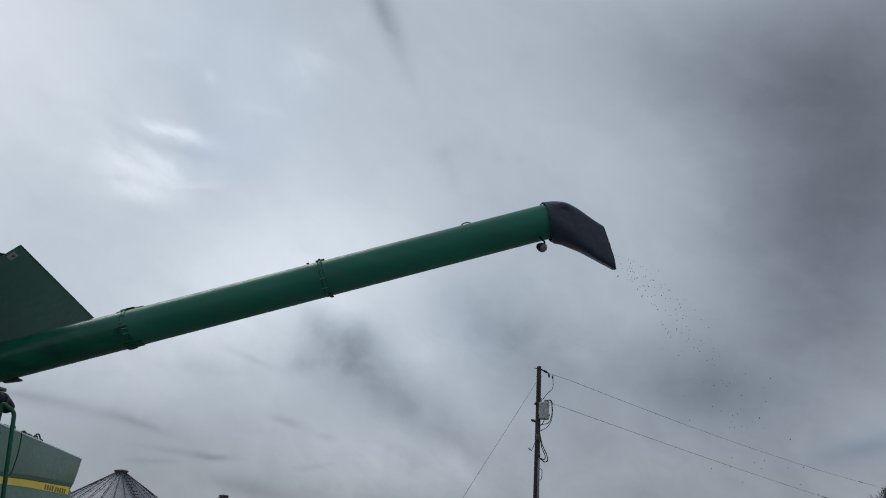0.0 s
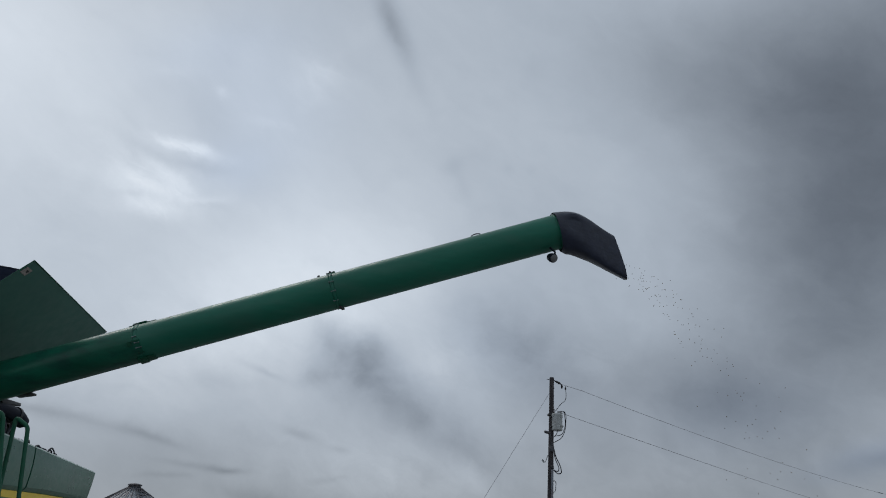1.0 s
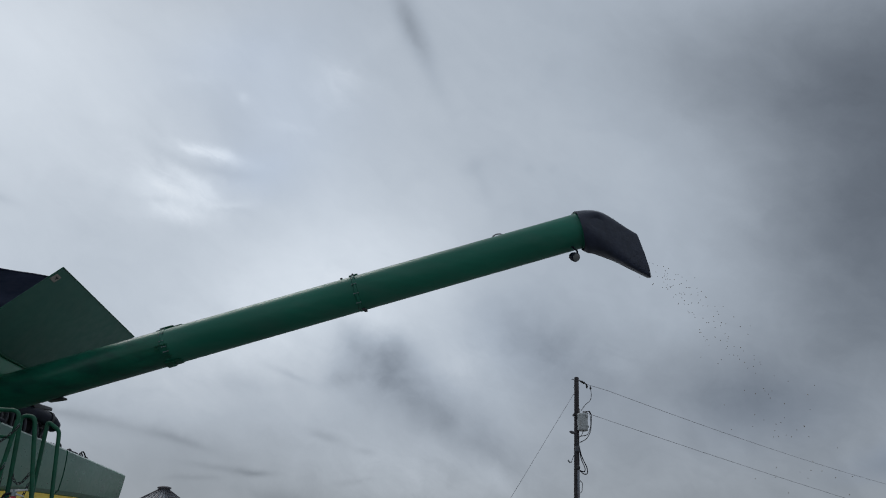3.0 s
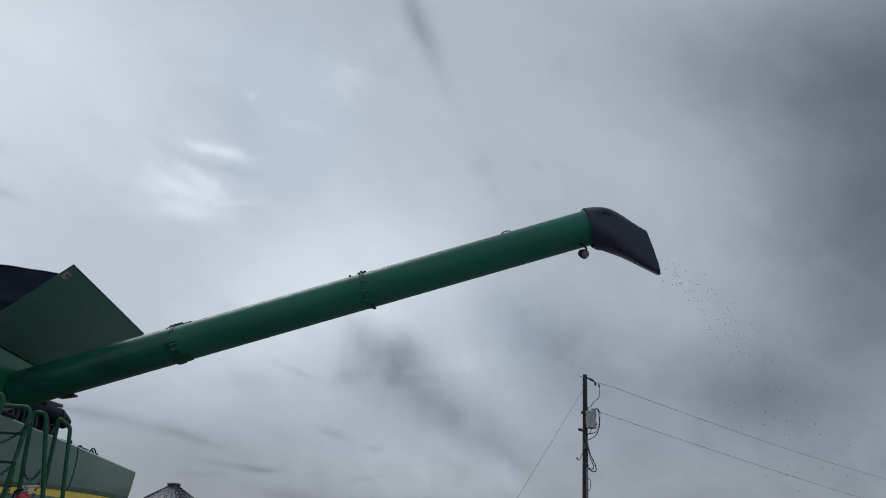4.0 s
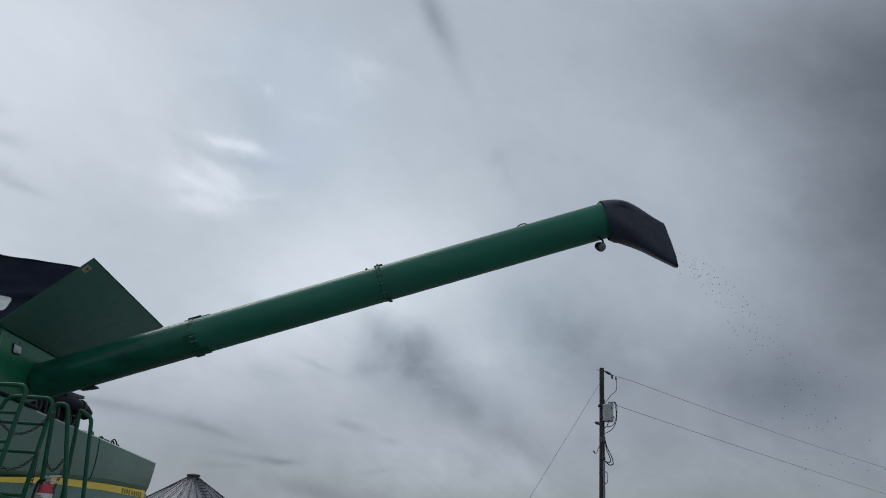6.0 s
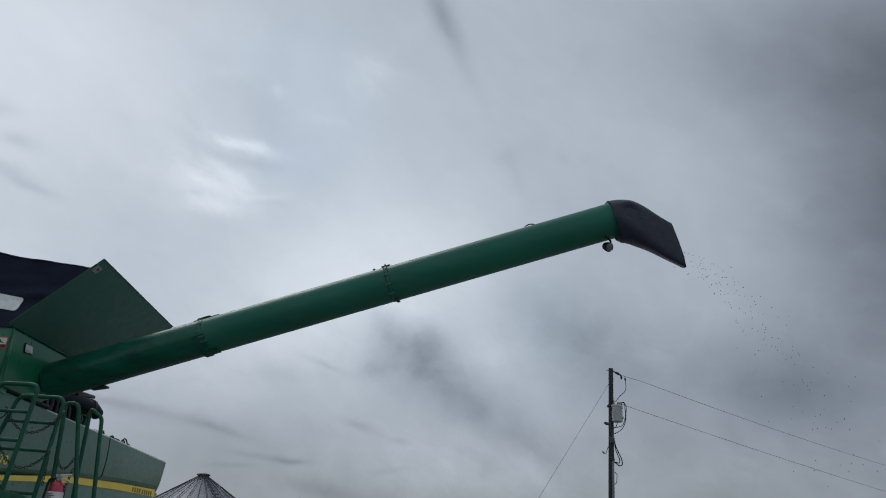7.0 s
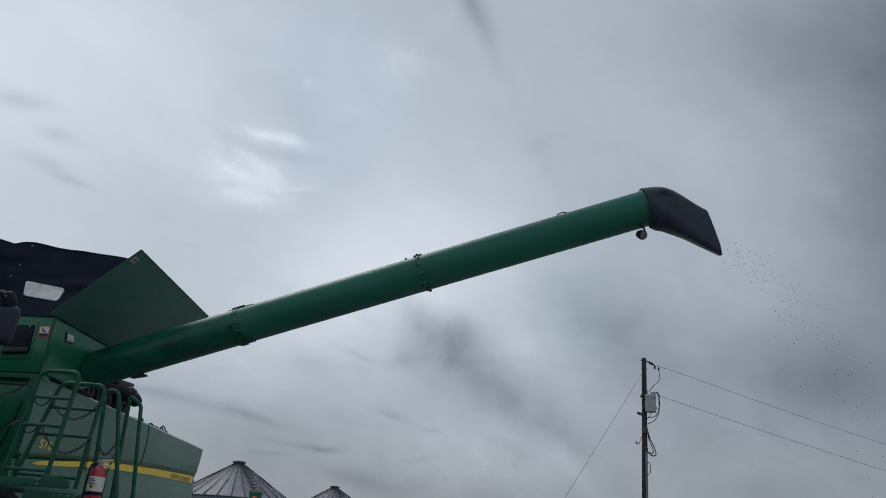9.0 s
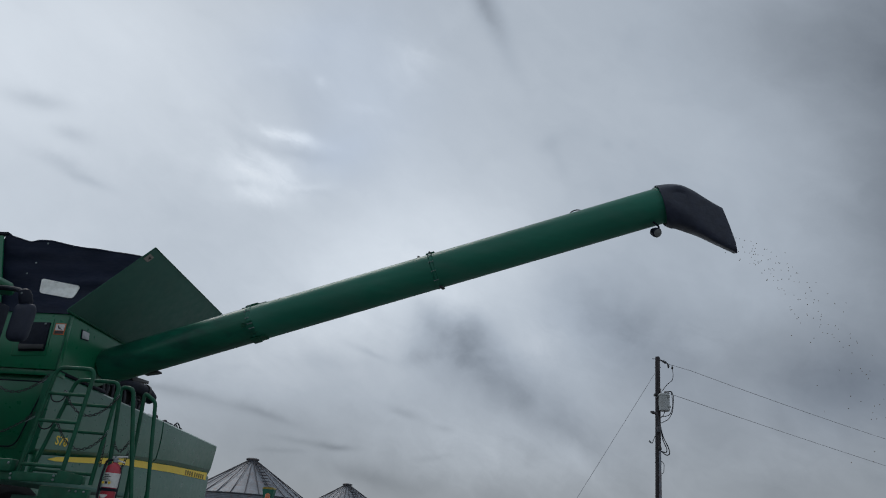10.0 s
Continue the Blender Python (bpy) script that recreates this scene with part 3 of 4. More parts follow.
# raised tank extension: hinged side panel, fabric front with a clouded window, steel front panel
A, B, C, E = Vector((-5.0, 7.70, 3.845)), Vector((-4.28, 8.0, 4.79)), Vector((-4.28, 10.47, 4.705)), Vector((-5.0, 10.1, 3.84))
inward = (B - A).cross(E - A).normalized()
inward = inward if inward.x < 0 else -inward
fin = part("extension_panel", slab([A, B, C, E], inward * 0.010, 0.003), GREEN_DULL, combine, "flared matte green tank extension panel")
part("edge_fold", pipe([A, B], 0.004, 8), GREEN_RAIL_SHADED, fin)
part("edge_fold", pipe([B, C], 0.006, 8), GREEN_RAIL_SHADED, fin)
part("hinge", pipe([A + Vector((0.012, 0, -0.012)), E + Vector((0.012, 0, -0.012))], 0.012, 8), GREEN_RAIL_SHADED, fin, "hinge rod along the tank rim")
along, up = (C - B).normalized(), (A - B).normalized()
d0 = B + along * 0.03 + up * 0.10 - inward * 0.003
tag = part("panel_decal", slab([d0, d0 + along * 0.12, d0 + along * 0.12 + up * 0.10, d0 + up * 0.10], -inward * 0.002, 0), SCUFFED, fin, "small scuffed white decal")
part("decal_mark", slab([d0 + along * 0.04 + up * 0.03 - inward * 0.003, d0 + along * 0.10 + up * 0.03 - inward * 0.003, d0 + along * 0.08 + up * 0.07 - inward * 0.003], -inward * 0.001, 0), INK, tag)

TARP_TOP = [(-6.16, 4.865), (-6.08, 4.825), (-5.84, 4.765), (-5.74, 4.805), (-5.60, 4.81), (-5.10, 4.735), (-4.36, 4.668)]


def tarp_point(u, v, off=0.0):
    x = -6.16 + u * ((-5.02 + v * 0.62) + 6.16)
    top = blend(TARP_TOP, -6.16 + u * 1.80)
    z = 3.822 + v * (top - 3.822)
    y = 7.782 + v * (0.10 + 0.13 * u) + 0.02 * math.sin(7 * u + 5 * v) * v + 0.03 * noise.noise(Vector((x * 3.1, 2.0, z * 4.2))) * min(1, 4 * v)
    y += 0.05 * math.sin(math.pi * v) * math.sin(math.pi * u)
    y += (0.010 * math.sin(19 * v + 2.5 * math.sin(3 * u)) + 0.007 * math.sin(31 * v - 6 * u)) * min(1, 5 * v, 5 * (1 - v))
    return Vector((x, y + off, z))


def cloth(u0, u1, v0, v1, nu, nv, front, back):
    bm = bmesh.new()
    grids = [[[bm.verts.new(tarp_point(u0 + (u1 - u0) * i / nu, v0 + (v1 - v0) * j / nv, off)) for j in range(nv + 1)] for i in range(nu + 1)] for off in (front, back)]
    for g in grids:
        for i in range(nu):
            for j in range(nv):
                bm.faces.new((g[i][j], g[i + 1][j], g[i + 1][j + 1], g[i][j + 1]))
    f, b = grids
    rim = [(i, 0) for i in range(nu)] + [(nu, j) for j in range(nv)] + [(i, nv) for i in range(nu, 0, -1)] + [(0, j) for j in range(nv, 0, -1)]
    for (i, j), (k, l) in zip(rim, rim[1:] + rim[:1]):
        bm.faces.new((f[i][j], f[k][l], b[k][l], b[i][j]))
    return bm


def tarp_surface(x, z, off):
    """The fabric's point at that x and z."""
    v = (z - 3.845) / 0.95
    for _ in range(4):
        u = (x + 6.16) / (1.14 + 0.62 * v)
        v = (z - 3.845) / (blend(TARP_TOP, -6.16 + u * 1.80) - 3.845)
    return tarp_point(u, v, off)


def window_patch(front, back):
    """A window with rounded lower corners, laid on the fabric."""
    tl, tr, br, bl = [Vector(c) for c in ((-5.54, 4.292), (-5.06, 4.228), (-5.075, 4.052), (-5.52, 4.108))]
    outline = []
    for p, a, b, r in ((tl, bl, tr, 0.03), (tr, tl, br, 0.03), (br, tr, bl, 0.045), (bl, br, tl, 0.05)):
        s, e = p + (a - p).normalized() * r, p + (b - p).normalized() * r
        outline += [s * (1 - t) ** 2 + p * 2 * t * (1 - t) + e * t * t for t in (0, 0.25, 0.5, 0.75, 1)]
    mid = sum(outline, Vector((0, 0))) / len(outline)
    rings = []
    for k in (1.0, 0.66, 0.33, 0.02):
        rings.append([tarp_surface(*(mid + (q - mid) * k), front) for q in outline])
    return loft([[tarp_surface(*q, back) for q in outline]] + rings)


tarp = part("front_tarp", cloth(0, 1, 0, 1, 44, 24, 0, 0.012), TARP, combine, "sagging black fabric across the tank front", 70)
part("tarp_window", window_patch(-0.008, 0.002), CLEAR, tarp, "clouded plastic window sewn into the fabric, coloured pale as if backlit", 70)
part("tarp_hem", pipe([tarp_point(i / 40, 0.986, 0.004) for i in range(41)], 0.011, 6), TARP, tarp)
for gx, gz in ((-5.635, 4.76), (-5.697, 4.495), (-5.747, 4.344)):
    p = tarp_surface(gx, gz, 0.0)
    part("grommet", lathe([(0.011, 0), (0.011, 0.006), (0.005, 0.008)], p, (0, -1, 0), 8), BOLT, tarp)
part("front_extension_panel", slab([(-7.6, 7.725, 3.845), (-5.84, 7.725, 3.845), (-6.15, 7.80, 4.79), (-7.6, 7.80, 4.79)], (0, 0.025, 0), 0.006), GREEN_TANK, combine)
part("front_extension_cap", slab([(-7.6, 7.84, 4.80), (-6.13, 7.84, 4.82), (-6.13, 7.84, 4.86), (-7.6, 7.84, 4.84)], (0, 0.08, 0), 0.01), BLACK, combine)
part("far_extension_panel", slab([(-8.0, 7.75, 3.84), (-8.7, 8.0, 4.78), (-8.7, 10.47, 4.70), (-8.0, 10.72, 3.83)], (0.03, 0, 0), 0.005), GREEN_DULL, combine)

# cab, seen by its roof corner and mirror alone
cab = part("cab", box((-7.5, 4.35, 1.9), (-5.05, 6.5, 3.5), 0.08), GLASS, combine, "dark glazed cab")
part("cab_roof", slab([(-7.7, 4.1, 3.52), (-4.95, 4.1, 3.52), (-4.6, 4.5, 3.52), (-4.49, 6.02, 3.52), (-4.6, 6.22, 3.52), (-7.7, 6.25, 3.52)], (0, 0, 0.075), 0.03), GREEN_TANK, cab, "green cab roof with rounded corner")
part("cab_post", box((-5.07, 6.42, 1.95), (-4.88, 6.60, 3.53), 0.015), BLACK, cab)
part("cab_back", box((-7.4, 6.51, 1.9), (-5.08, 6.56, 3.5), 0.01), GREEN_DULL, cab)


def mirror_shell():
    """A housing with rounded corners that bulges towards the road and leans with its arm."""
    rings = []
    for y, k in ((5.365, 0.55), (5.372, 0.80), (5.388, 0.94), (5.41, 1.0), (5.44, 1.0), (5.455, 0.93)):
        ring = []
        for i in range(32):
            a = 2 * math.pi * i / 32
            c, d = math.copysign(abs(math.cos(a)) ** 0.42, math.cos(a)), math.copysign(abs(math.sin(a)) ** 0.42, math.sin(a))
            z = 0.160 * k * d
            ring.append((-3.878 + 0.084 * k * c + 0.03 * z, y, 3.058 + z))
        rings.append(ring)
    return loft(rings)


mirror = part("mirror", mirror_shell(), MIRROR_SHELL, combine, "black plastic mirror housing")
part("mirror_arm", pipe(rounded([(-4.62, 5.9, 3.50), (-4.25, 5.65, 3.42), (-3.96, 5.42, 3.33), (-3.89, 5.41, 3.18)], 0.12, 6), 0.022, 10), BLACK, mirror)
part("mirror_clamp", lathe([(0.02, -0.075), (0.044, -0.055), (0.055, -0.01), (0.052, 0.05), (0.035, 0.075)], (-3.905, 5.42, 3.27), (0.35, 0.1, -1), 18), BLACK, mirror)
part("bolt", lathe([(0.008, 0), (0.008, 0.01)], (-3.91, 5.372, 3.29), (0, -1, 0), 8), BOLT, mirror)

# ---- unloading auger ----
A0 = Vector((-3.077, 8.6, 4.043))
AX = Vector((5.013, -0.48, 1.628)).normalized()
AN = (Vector((0, 0, 1)) - AX * AX.z).normalized()
AY = AN.cross(AX)


def on_tube(s, r, deg):
    """A point s metres along the auger from its hinge flange; 0 degrees is the top, 90 the side that faces the cab."""
    a = radians(deg)
    return A0 + AX * s + (AN * math.cos(a) - AY * math.sin(a)) * r


L2, L3 = 2.386, 5.293
tubes = []
for name, s0, s1, r in (("auger_base_tube", -2.0, -0.02, 0.227), ("auger_middle_tube", 0.02, L2 - 0.02, 0.225), ("auger_outer_tube", L2 + 0.02, L3, 0.2245)):
    prof = [(r - 0.006, 0), (r, 0.006)] + [(r, 0.006 + (s1 - s0 - 0.012) * k / 6) for k in range(1, 6)] + [(r, s1 - s0 - 0.006), (r - 0.006, s1 - s0)]
    tubes.append(part(name, lathe(prof, A0 + AX * s0, AX, 72), GREASY_SHADED if s0 < -1 else GREEN, combine, "green painted steel auger tube, darkened for shade and streaked with dark grease" if s0 < -1 else "glossy green painted steel auger tube"))
base_tube, mid_tube, outer_tube = tubes


def flange(s, r, owner, width=0.05):
    return part("flange", lathe([(0.19, -width / 2), (r - 0.004, -width / 2), (r, -width / 2 + 0.006), (r, width / 2 - 0.006), (r - 0.004, width / 2), (0.19, width / 2)], A0 + AX * s, AX, 64), GREEN, owner, "", 60)


f1 = flange(0, 0.231, base_tube, 0.05)
f2 = flange(L2, 0.230, mid_tube, 0.04)
flange(L3, 0.232, outer_tube, 0.03)


def joint_bolt(s, deg, reach, owner, mat=BOLT):
    """A bolt that lies along the tube across a joint, with its head and nut."""
    half = reach / 2
    return part("bolt", lathe([(0.008, -half), (0.008, -half + 0.009), (0.004, -half + 0.010), (0.004, half - 0.011), (0.008, half - 0.010), (0.008, half - 0.002), (0.003, half)], on_tube(s, 0.237, deg), AX, 8), mat, owner)


for deg in (30, 62):
    joint_bolt(0.0, deg, 0.055, f1)
for deg, s, reach, mat in ((88, 0.0, 0.05, BOLT), (101, -0.02, 0.13, GREEN_RAIL_SHADED), (107, 0.02, 0.06, BOLT), (122, 0.03, 0.07, BOLT), (138, 0.04, 0.08, GREEN_RAIL_SHADED)):
    joint_bolt(s, deg, reach, f1, mat)
for deg in (-40, 20, 50, 80, 110, 140):
    joint_bolt(L2, deg, 0.062, f2)


def tube_plate(s0, s1, deg0, deg1, r0, r1, owner, name, mat=None, n=6):
    """A curved strap that lies on the tube."""
    rings = []
    for i in range(n + 1):
        a = deg0 + (deg1 - deg0) * i / n
        rings.append([on_tube(s0, r0, a), on_tube(s1, r0, a), on_tube(s1, r1, a), on_tube(s0, r1, a)])
    return part(name, loft(rings), mat or GREEN_RAIL_SHADED, owner)


# hinge straps over and under the folding joint
tube_plate(-0.11, 0.21, -14, 14, 0.222, 0.240, f1, "hinge_strap")
tube_plate(-0.06, 0.10, -12, 14, 0.235, 0.256, f1, "hinge_block")
tube_plate(-0.05, 0.15, 158, 190, 0.220, 0.240, f1, "latch_strap")
tube_plate(-0.035, 0.06, 155, 190, 0.235, 0.252, f1, "latch_block")
tube_plate(-0.035, 0.055, 98, 146, 0.224, 0.233, f1, "latch_plate", GREASY_SHADED)
tube_plate(-0.09, -0.05, 104, 112, 0.224, 0.246, f1, "latch_lug")
tube_plate(0.403, 0.413, -90, 42, 0.220, 0.2276, mid_tube, "weld_seam", DARK_STEEL, 20)
# clamp and eye at the second joint
tube_plate(L2 - 0.05, L2 + 0.06, -14, 12, 0.225, 0.252, f2, "clamp")
part("clamp_bolt", pipe([on_tube(L2 + 0.0, 0.255, 14), on_tube(L2 + 0.0, 0.255, -16)], 0.013, 8), DARK_STEEL, f2)
part("clamp_tab", slab([on_tube(L2 + 0.0, 0.225, 168), on_tube(L2 + 0.04, 0.225, 168), on_tube(L2 + 0.075, 0.268, 172), on_tube(L2 + 0.04, 0.268, 172)], (0, 0.05, 0), 0.004), DARK_STEEL, f2)
part("grease_fitting", lathe([(0.012, 0), (0.012, 0.02), (0.017, 0.022), (0.017, 0.036), (0.008, 0.04)], on_tube(L2 - 0.15, 0.220, 4), AN, 10), DARK_STEEL, mid_tube)
loop = [on_tube(L2 + 1.90 + 0.07 * math.cos(a), 0.224 + 0.036 * math.sin(a), 3) for a in (math.pi * k / 10 for k in range(11))]
part("lifting_eye", pipe(loop, 0.008, 8), DARK_STEEL, outer_tube, "bent steel lifting eye")
part("cable", pipe([on_tube(0.15 + i * 0.30, 0.2285 + 0.002 * math.sin(i * 1.7), -8) for i in range(18)], 0.006, 6), CABLE, outer_tube, "thin black lamp cable along the tube")

# saddle below the tube
part("saddle", slab([on_tube(q, r, 203) - AY * 0.06 for q, r in ((-1.56, 0.21), (-1.40, 0.21), (-1.34, 0.24), (-1.345, 0.262), (-1.40, 0.256), (-1.54, 0.235))], AY * 0.12, 0.006), DARK_STEEL, combine, "dark steel saddle bracket below the tube")

# boot of black rubber at the end of the auger
SPOUT = [((1.870, 5.903), (1.996, 5.397), 0.226), ((2.020, 5.925), (2.042, 5.380), 0.230), ((2.171, 5.905), (2.108, 5.387), 0.220), ((2.309, 5.830), (2.214, 5.364), 0.200), ((2.448, 5.730), (2.370, 5.310), 0.170), ((2.548, 5.660), (2.566, 5.213), 0.150), ((2.640, 5.606), (2.778, 5.105), 0.135)]


def boot_ring(top, low, half, shrink, squareness, bulge=0.0, drop=0.0, n=36):
    """A section of the boot; the wall that faces the yard hangs lower by drop."""
    top, low = Vector((top[0], 8.08, top[1])), Vector((low[0], 8.08, low[1]))
    mid, h = (top + low) / 2, (top - low) / 2 * shrink
    out = []
    for k in range(n):
        a = 2 * math.pi * k / n
        c, s = math.cos(a), math.sin(a)
        e = 2 / squareness
        sx, sy = math.copysign(abs(c) ** e, c), math.copysign(abs(s) ** e, s)
        out.append(mid + h * sy - Vector((0, 0, drop * max(0.0, -sy) ** 4 * (1 - sx) / 2)) + AY * (half * shrink * sx - (bulge * (math.exp(-((s - 0.5) / 0.18) ** 2) - 0.9 * math.exp(-((s - 0.12) / 0.2) ** 2)) if c < 0 else 0)))
    return out


def dense(sections, per=3):
    out = []
    n = len(sections)
    for i in range(n - 1):
        p0, p1, p2, p3 = sections[max(i - 1, 0)], sections[i], sections[i + 1], sections[min(i + 2, n - 1)]
        for k in range(per):
            t = k / per

            def mid_(a, b, c, d):
                return 0.5 * (2 * b + (c - a) * t + (2 * a - 5 * b + 4 * c - d) * t * t + (3 * b - a - 3 * c + d) * t ** 3)
            out.append(tuple(tuple(mid_(p0[j][m], p1[j][m], p2[j][m], p3[j][m]) for m in (0, 1)) for j in (0, 1)) + (mid_(p0[2], p1[2], p2[2], p3[2]),))
    return out + [sections[-1]]


boot = dense(SPOUT)
rings = [boot_ring(t, l, w, 1.0, 2 + 7 * (i / len(boot)) ** 2, 0.036 * math.exp(-((i - 5.5) / 2.2) ** 2), 0.105 * min(1, i / 15)) for i, (t, l, w) in enumerate(boot)]
rings += [boot_ring(t, l, w, 0.95, 2 + 7 * (i / len(boot)) ** 2, 0.0, 0.105 * min(1, i / 15)) for i, (t, l, w) in reversed(list(enumerate(boot)))]
spout = part("spout_boot", loft(rings, caps=False), RUBBER, combine, "worn black rubber unloading spout boot", 60)
for deg in (15, 40, 66, 92, 118, 142):
    p = on_tube(L3 + 0.012, 0.242, deg)
    part("bolt", lathe([(0.012, -0.008), (0.012, 0.007), (0.006, 0.011)], p, (p - A0 - AX * (L3 + 0.012)).normalized(), 8), BOLT, spout)
part("boot_clamp", lathe([(0.222, -0.012), (0.237, -0.012), (0.237, 0.012), (0.222, 0.012)], A0 + AX * (L3 + 0.03), AX, 48), BLACK, spout)
part("boot_tab", slab([on_tube(L3 - 0.01, 0.22, -3), on_tube(L3 + 0.06, 0.22, -3), on_tube(L3 + 0.05, 0.262, 3), on_tube(L3, 0.255, 3)], (0, 0.04, 0), 0.004), BLACK, spout)
tip_lamp = part("auger_lamp", lathe([(0.018, -0.075), (0.045, -0.065), (0.058, -0.02), (0.06, 0.02), (0.052, 0.03)], (1.857, 8.04, 5.27), (0.35, -0.7, -0.45), 20), BLACK, combine, "round black work lamp below the auger tip")
part("lamp_lens", lathe([(0.05, 0.0), (0.05, 0.008), (0.03, 0.016)], Vector((1.857, 8.04, 5.27)) + Vector((0.35, -0.7, -0.45)).normalized() * 0.03, (0.35, -0.7, -0.45), 20), LAMP_LENS, tip_lamp)
part("lamp_bracket", pipe(rounded([(1.83, 8.06, 5.42), (1.90, 8.05, 5.35), (1.87, 8.05, 5.30)], 0.03), 0.012, 8), BLACK, tip_lamp)

# drives and hoses that show above the side shield
part("intake_duct", pipe(rounded([(-5.5, 9.1, 3.28), (-5.28, 9.6, 3.385), (-5.19, 10.0, 3.435), (-5.165, 10.40, 3.42), (-5.16, 10.55, 3.355)], 0.2, 5), 0.088, 18), BLACK, combine, "black ribbed intake duct")
part("duct_clamp", lathe([(0.088, -0.03), (0.100, -0.03), (0.100, 0.03), (0.088, 0.03)], (-5.172, 10.33, 3.425), (0.08, 1, -0.05), 20), DARK_STEEL, combine)
part("dark_backing", box((-5.75, 8.60, 2.95), (-5.27, 10.60, 3.39), 0.04), TYRE, combine)
part("drive_bracket", slab([(-5.15, 9.8, 3.55), (-5.15, 10.36, 3.585), (-5.15, 10.37, 3.54), (-5.15, 10.2, 3.525), (-5.15, 9.9, 3.47)], (-0.1, 0, 0), 0.01), DARK_STEEL, combine)
for i in range(7):
    y = 8.55 + i * 0.16
    part("hose", pipe(rounded([(-5.25, y, 3.02), (-5.18 - 0.03 * (i % 2), y + 0.05, 3.22 + 0.03 * (i % 3)), (-5.3, y + 0.16, 3.30), (-5.4, y + 0.2, 3.1)], 0.06), 0.018 + 0.008 * (i % 2), 8), CABLE if i % 3 else DARK_STEEL, combine)
rng = random.Random(3)
for i in range(9):
    y = 8.95 + i * 0.165 + rng.uniform(-0.03, 0.03)
    top = 3.30 + rng.uniform(-0.03, 0.06)
    part("hose", pipe(rounded([(-5.20, y, 2.98), (-5.17 + rng.uniform(-0.03, 0.02), y + 0.02, 3.16), (-5.20, y + rng.uniform(0.02, 0.12), top), (-5.36, y + 0.10, top + 0.02)], 0.07, 5), rng.choice((0.016, 0.022, 0.03)), 10), CABLE, combine, "black hydraulic hose")
    if i % 2:
        part("hose_end", lathe([(0.03, -0.03), (0.034, -0.02), (0.034, 0.02), (0.03, 0.03)], (-5.18, y + 0.02, 3.13), (0, 0.1, 1), 10), BOLT, combine, "zinc hose fitting")
part("belt_pulley", lathe([(0.04, -0.03), (0.16, -0.03), (0.17, -0.02), (0.14, 0.0), (0.17, 0.02), (0.16, 0.03), (0.04, 0.03)], (-5.23, 9.15, 3.18), (1, 0, 0), 28), DARK_STEEL, combine, "dark grooved belt pulley")
part("valve_block", box((-5.45, 8.75, 3.0), (-5.2, 9.1, 3.24), 0.02), DARK_STEEL, combine)
part("valve_block", box((-5.4, 9.3, 3.0), (-5.2, 9.48, 3.2), 0.02), DARK_STEEL, combine)
for y, h, r in ((10.83, 0.13, 0.05), (11.56, 0.11, 0.10), (11.62, 0.14, 0.13), (11.78, 0.08, 0.07)):
    part("cable", pipe([(-5.13 - 0.015 * math.sin(k * 0.3), y + r * math.cos(math.pi * k / 12), 3.03 + h * math.sin(math.pi * k / 12)) for k in range(13)], 0.011, 8), CABLE, combine, "looped black cable")
part("cable_run", pipe([(-5.13, 10.95 + i * 0.1, 3.075 + 0.012 * math.sin(i * 1.3)) for i in range(10)], 0.018, 8), CABLE, combine)
part("air_fitting", lathe([(0.05, 0), (0.055, 0.03), (0.04, 0.10), (0.02, 0.12)], (-5.14, 11.10, 3.03), (0, 0.5, 1), 14), BLACK, combine)
for y in (10.50, 10.58, 10.66):
    part("hose_end", lathe([(0.018, 0), (0.022, 0.02), (0.014, 0.05)], (-5.13, y, 3.08), (0.2, 0.3, 1), 8), BOLT, combine)
part("cable_box", box((-5.22, 11.16, 3.0), (-5.1, 11.40, 3.125), 0.03), BLACK, combine)

# ---- access platform with its rails ----
part("platform_deck", box((-4.25, 5.4, 1.845), (-3.62, 7.5, 1.885), 0.006), GREEN_DULL, combine)
front_beam = part("platform_beam", slab([(-4.3, 5.36, 1.915), (-3.54, 5.36, 1.905), (-3.0, 5.36, 1.90), (-3.0, 5.36, 1.845), (-4.3, 5.36, 1.835)], (0, 0.05, 0), 0.006), GREEN_RAIL_SHADED, combine)
low_beam = part("step_beam", slab([(-3.34, 5.40, 1.822), (-2.96, 5.40, 1.815), (-2.96, 5.40, 1.70), (-3.34, 5.40, 1.70)], (0, 0.05, 0), 0.006), GREEN_RAIL_SHADED, combine)
part("post_block", box((-3.95, 5.33, 1.90), (-3.56, 5.43, 1.99), 0.012), GREEN_RAIL_SHADED, combine)
part("beam_plate", slab([(-3.20, 5.357, 1.935), (-3.0, 5.357, 1.903), (-3.0, 5.357, 1.838), (-3.20, 5.357, 1.842)], (0, -0.008, 0), 0.003), GREEN_RAIL_SHADED, front_beam)
for x, z, owner in ((-3.58, 1.96, front_beam), (-3.56, 1.885, front_beam), (-3.555, 1.855, front_beam), (-3.225, 1.89, front_beam), (-3.225, 1.862, front_beam)):
    part("bolt", lathe([(0.009, 0), (0.009, 0.008), (0.005, 0.011)], (x, 5.36 if z < 1.9 else 5.33, z), (0, -1, 0), 6), BOLT, owner)
for x in (-3.10, -3.05, -2.99):
    part("bolt", lathe([(0.008, 0), (0.008, 0.008), (0.005, 0.011)], (x, 5.40, 1.795), (0, -1, 0), 6), BOLT, low_beam)


def hoop(points, rungs, radius=0.0165, bend=0.07):
    rail = part("handrail", pipe(rounded(points, bend, 6), radius, 12), GREEN_RAIL_SHADED, combine, "green tubular steel handrail hoop")
    for a, b in rungs:
        part("rung", pipe([a, b], radius * 0.85, 10), GREEN_RAIL_SHADED, rail)
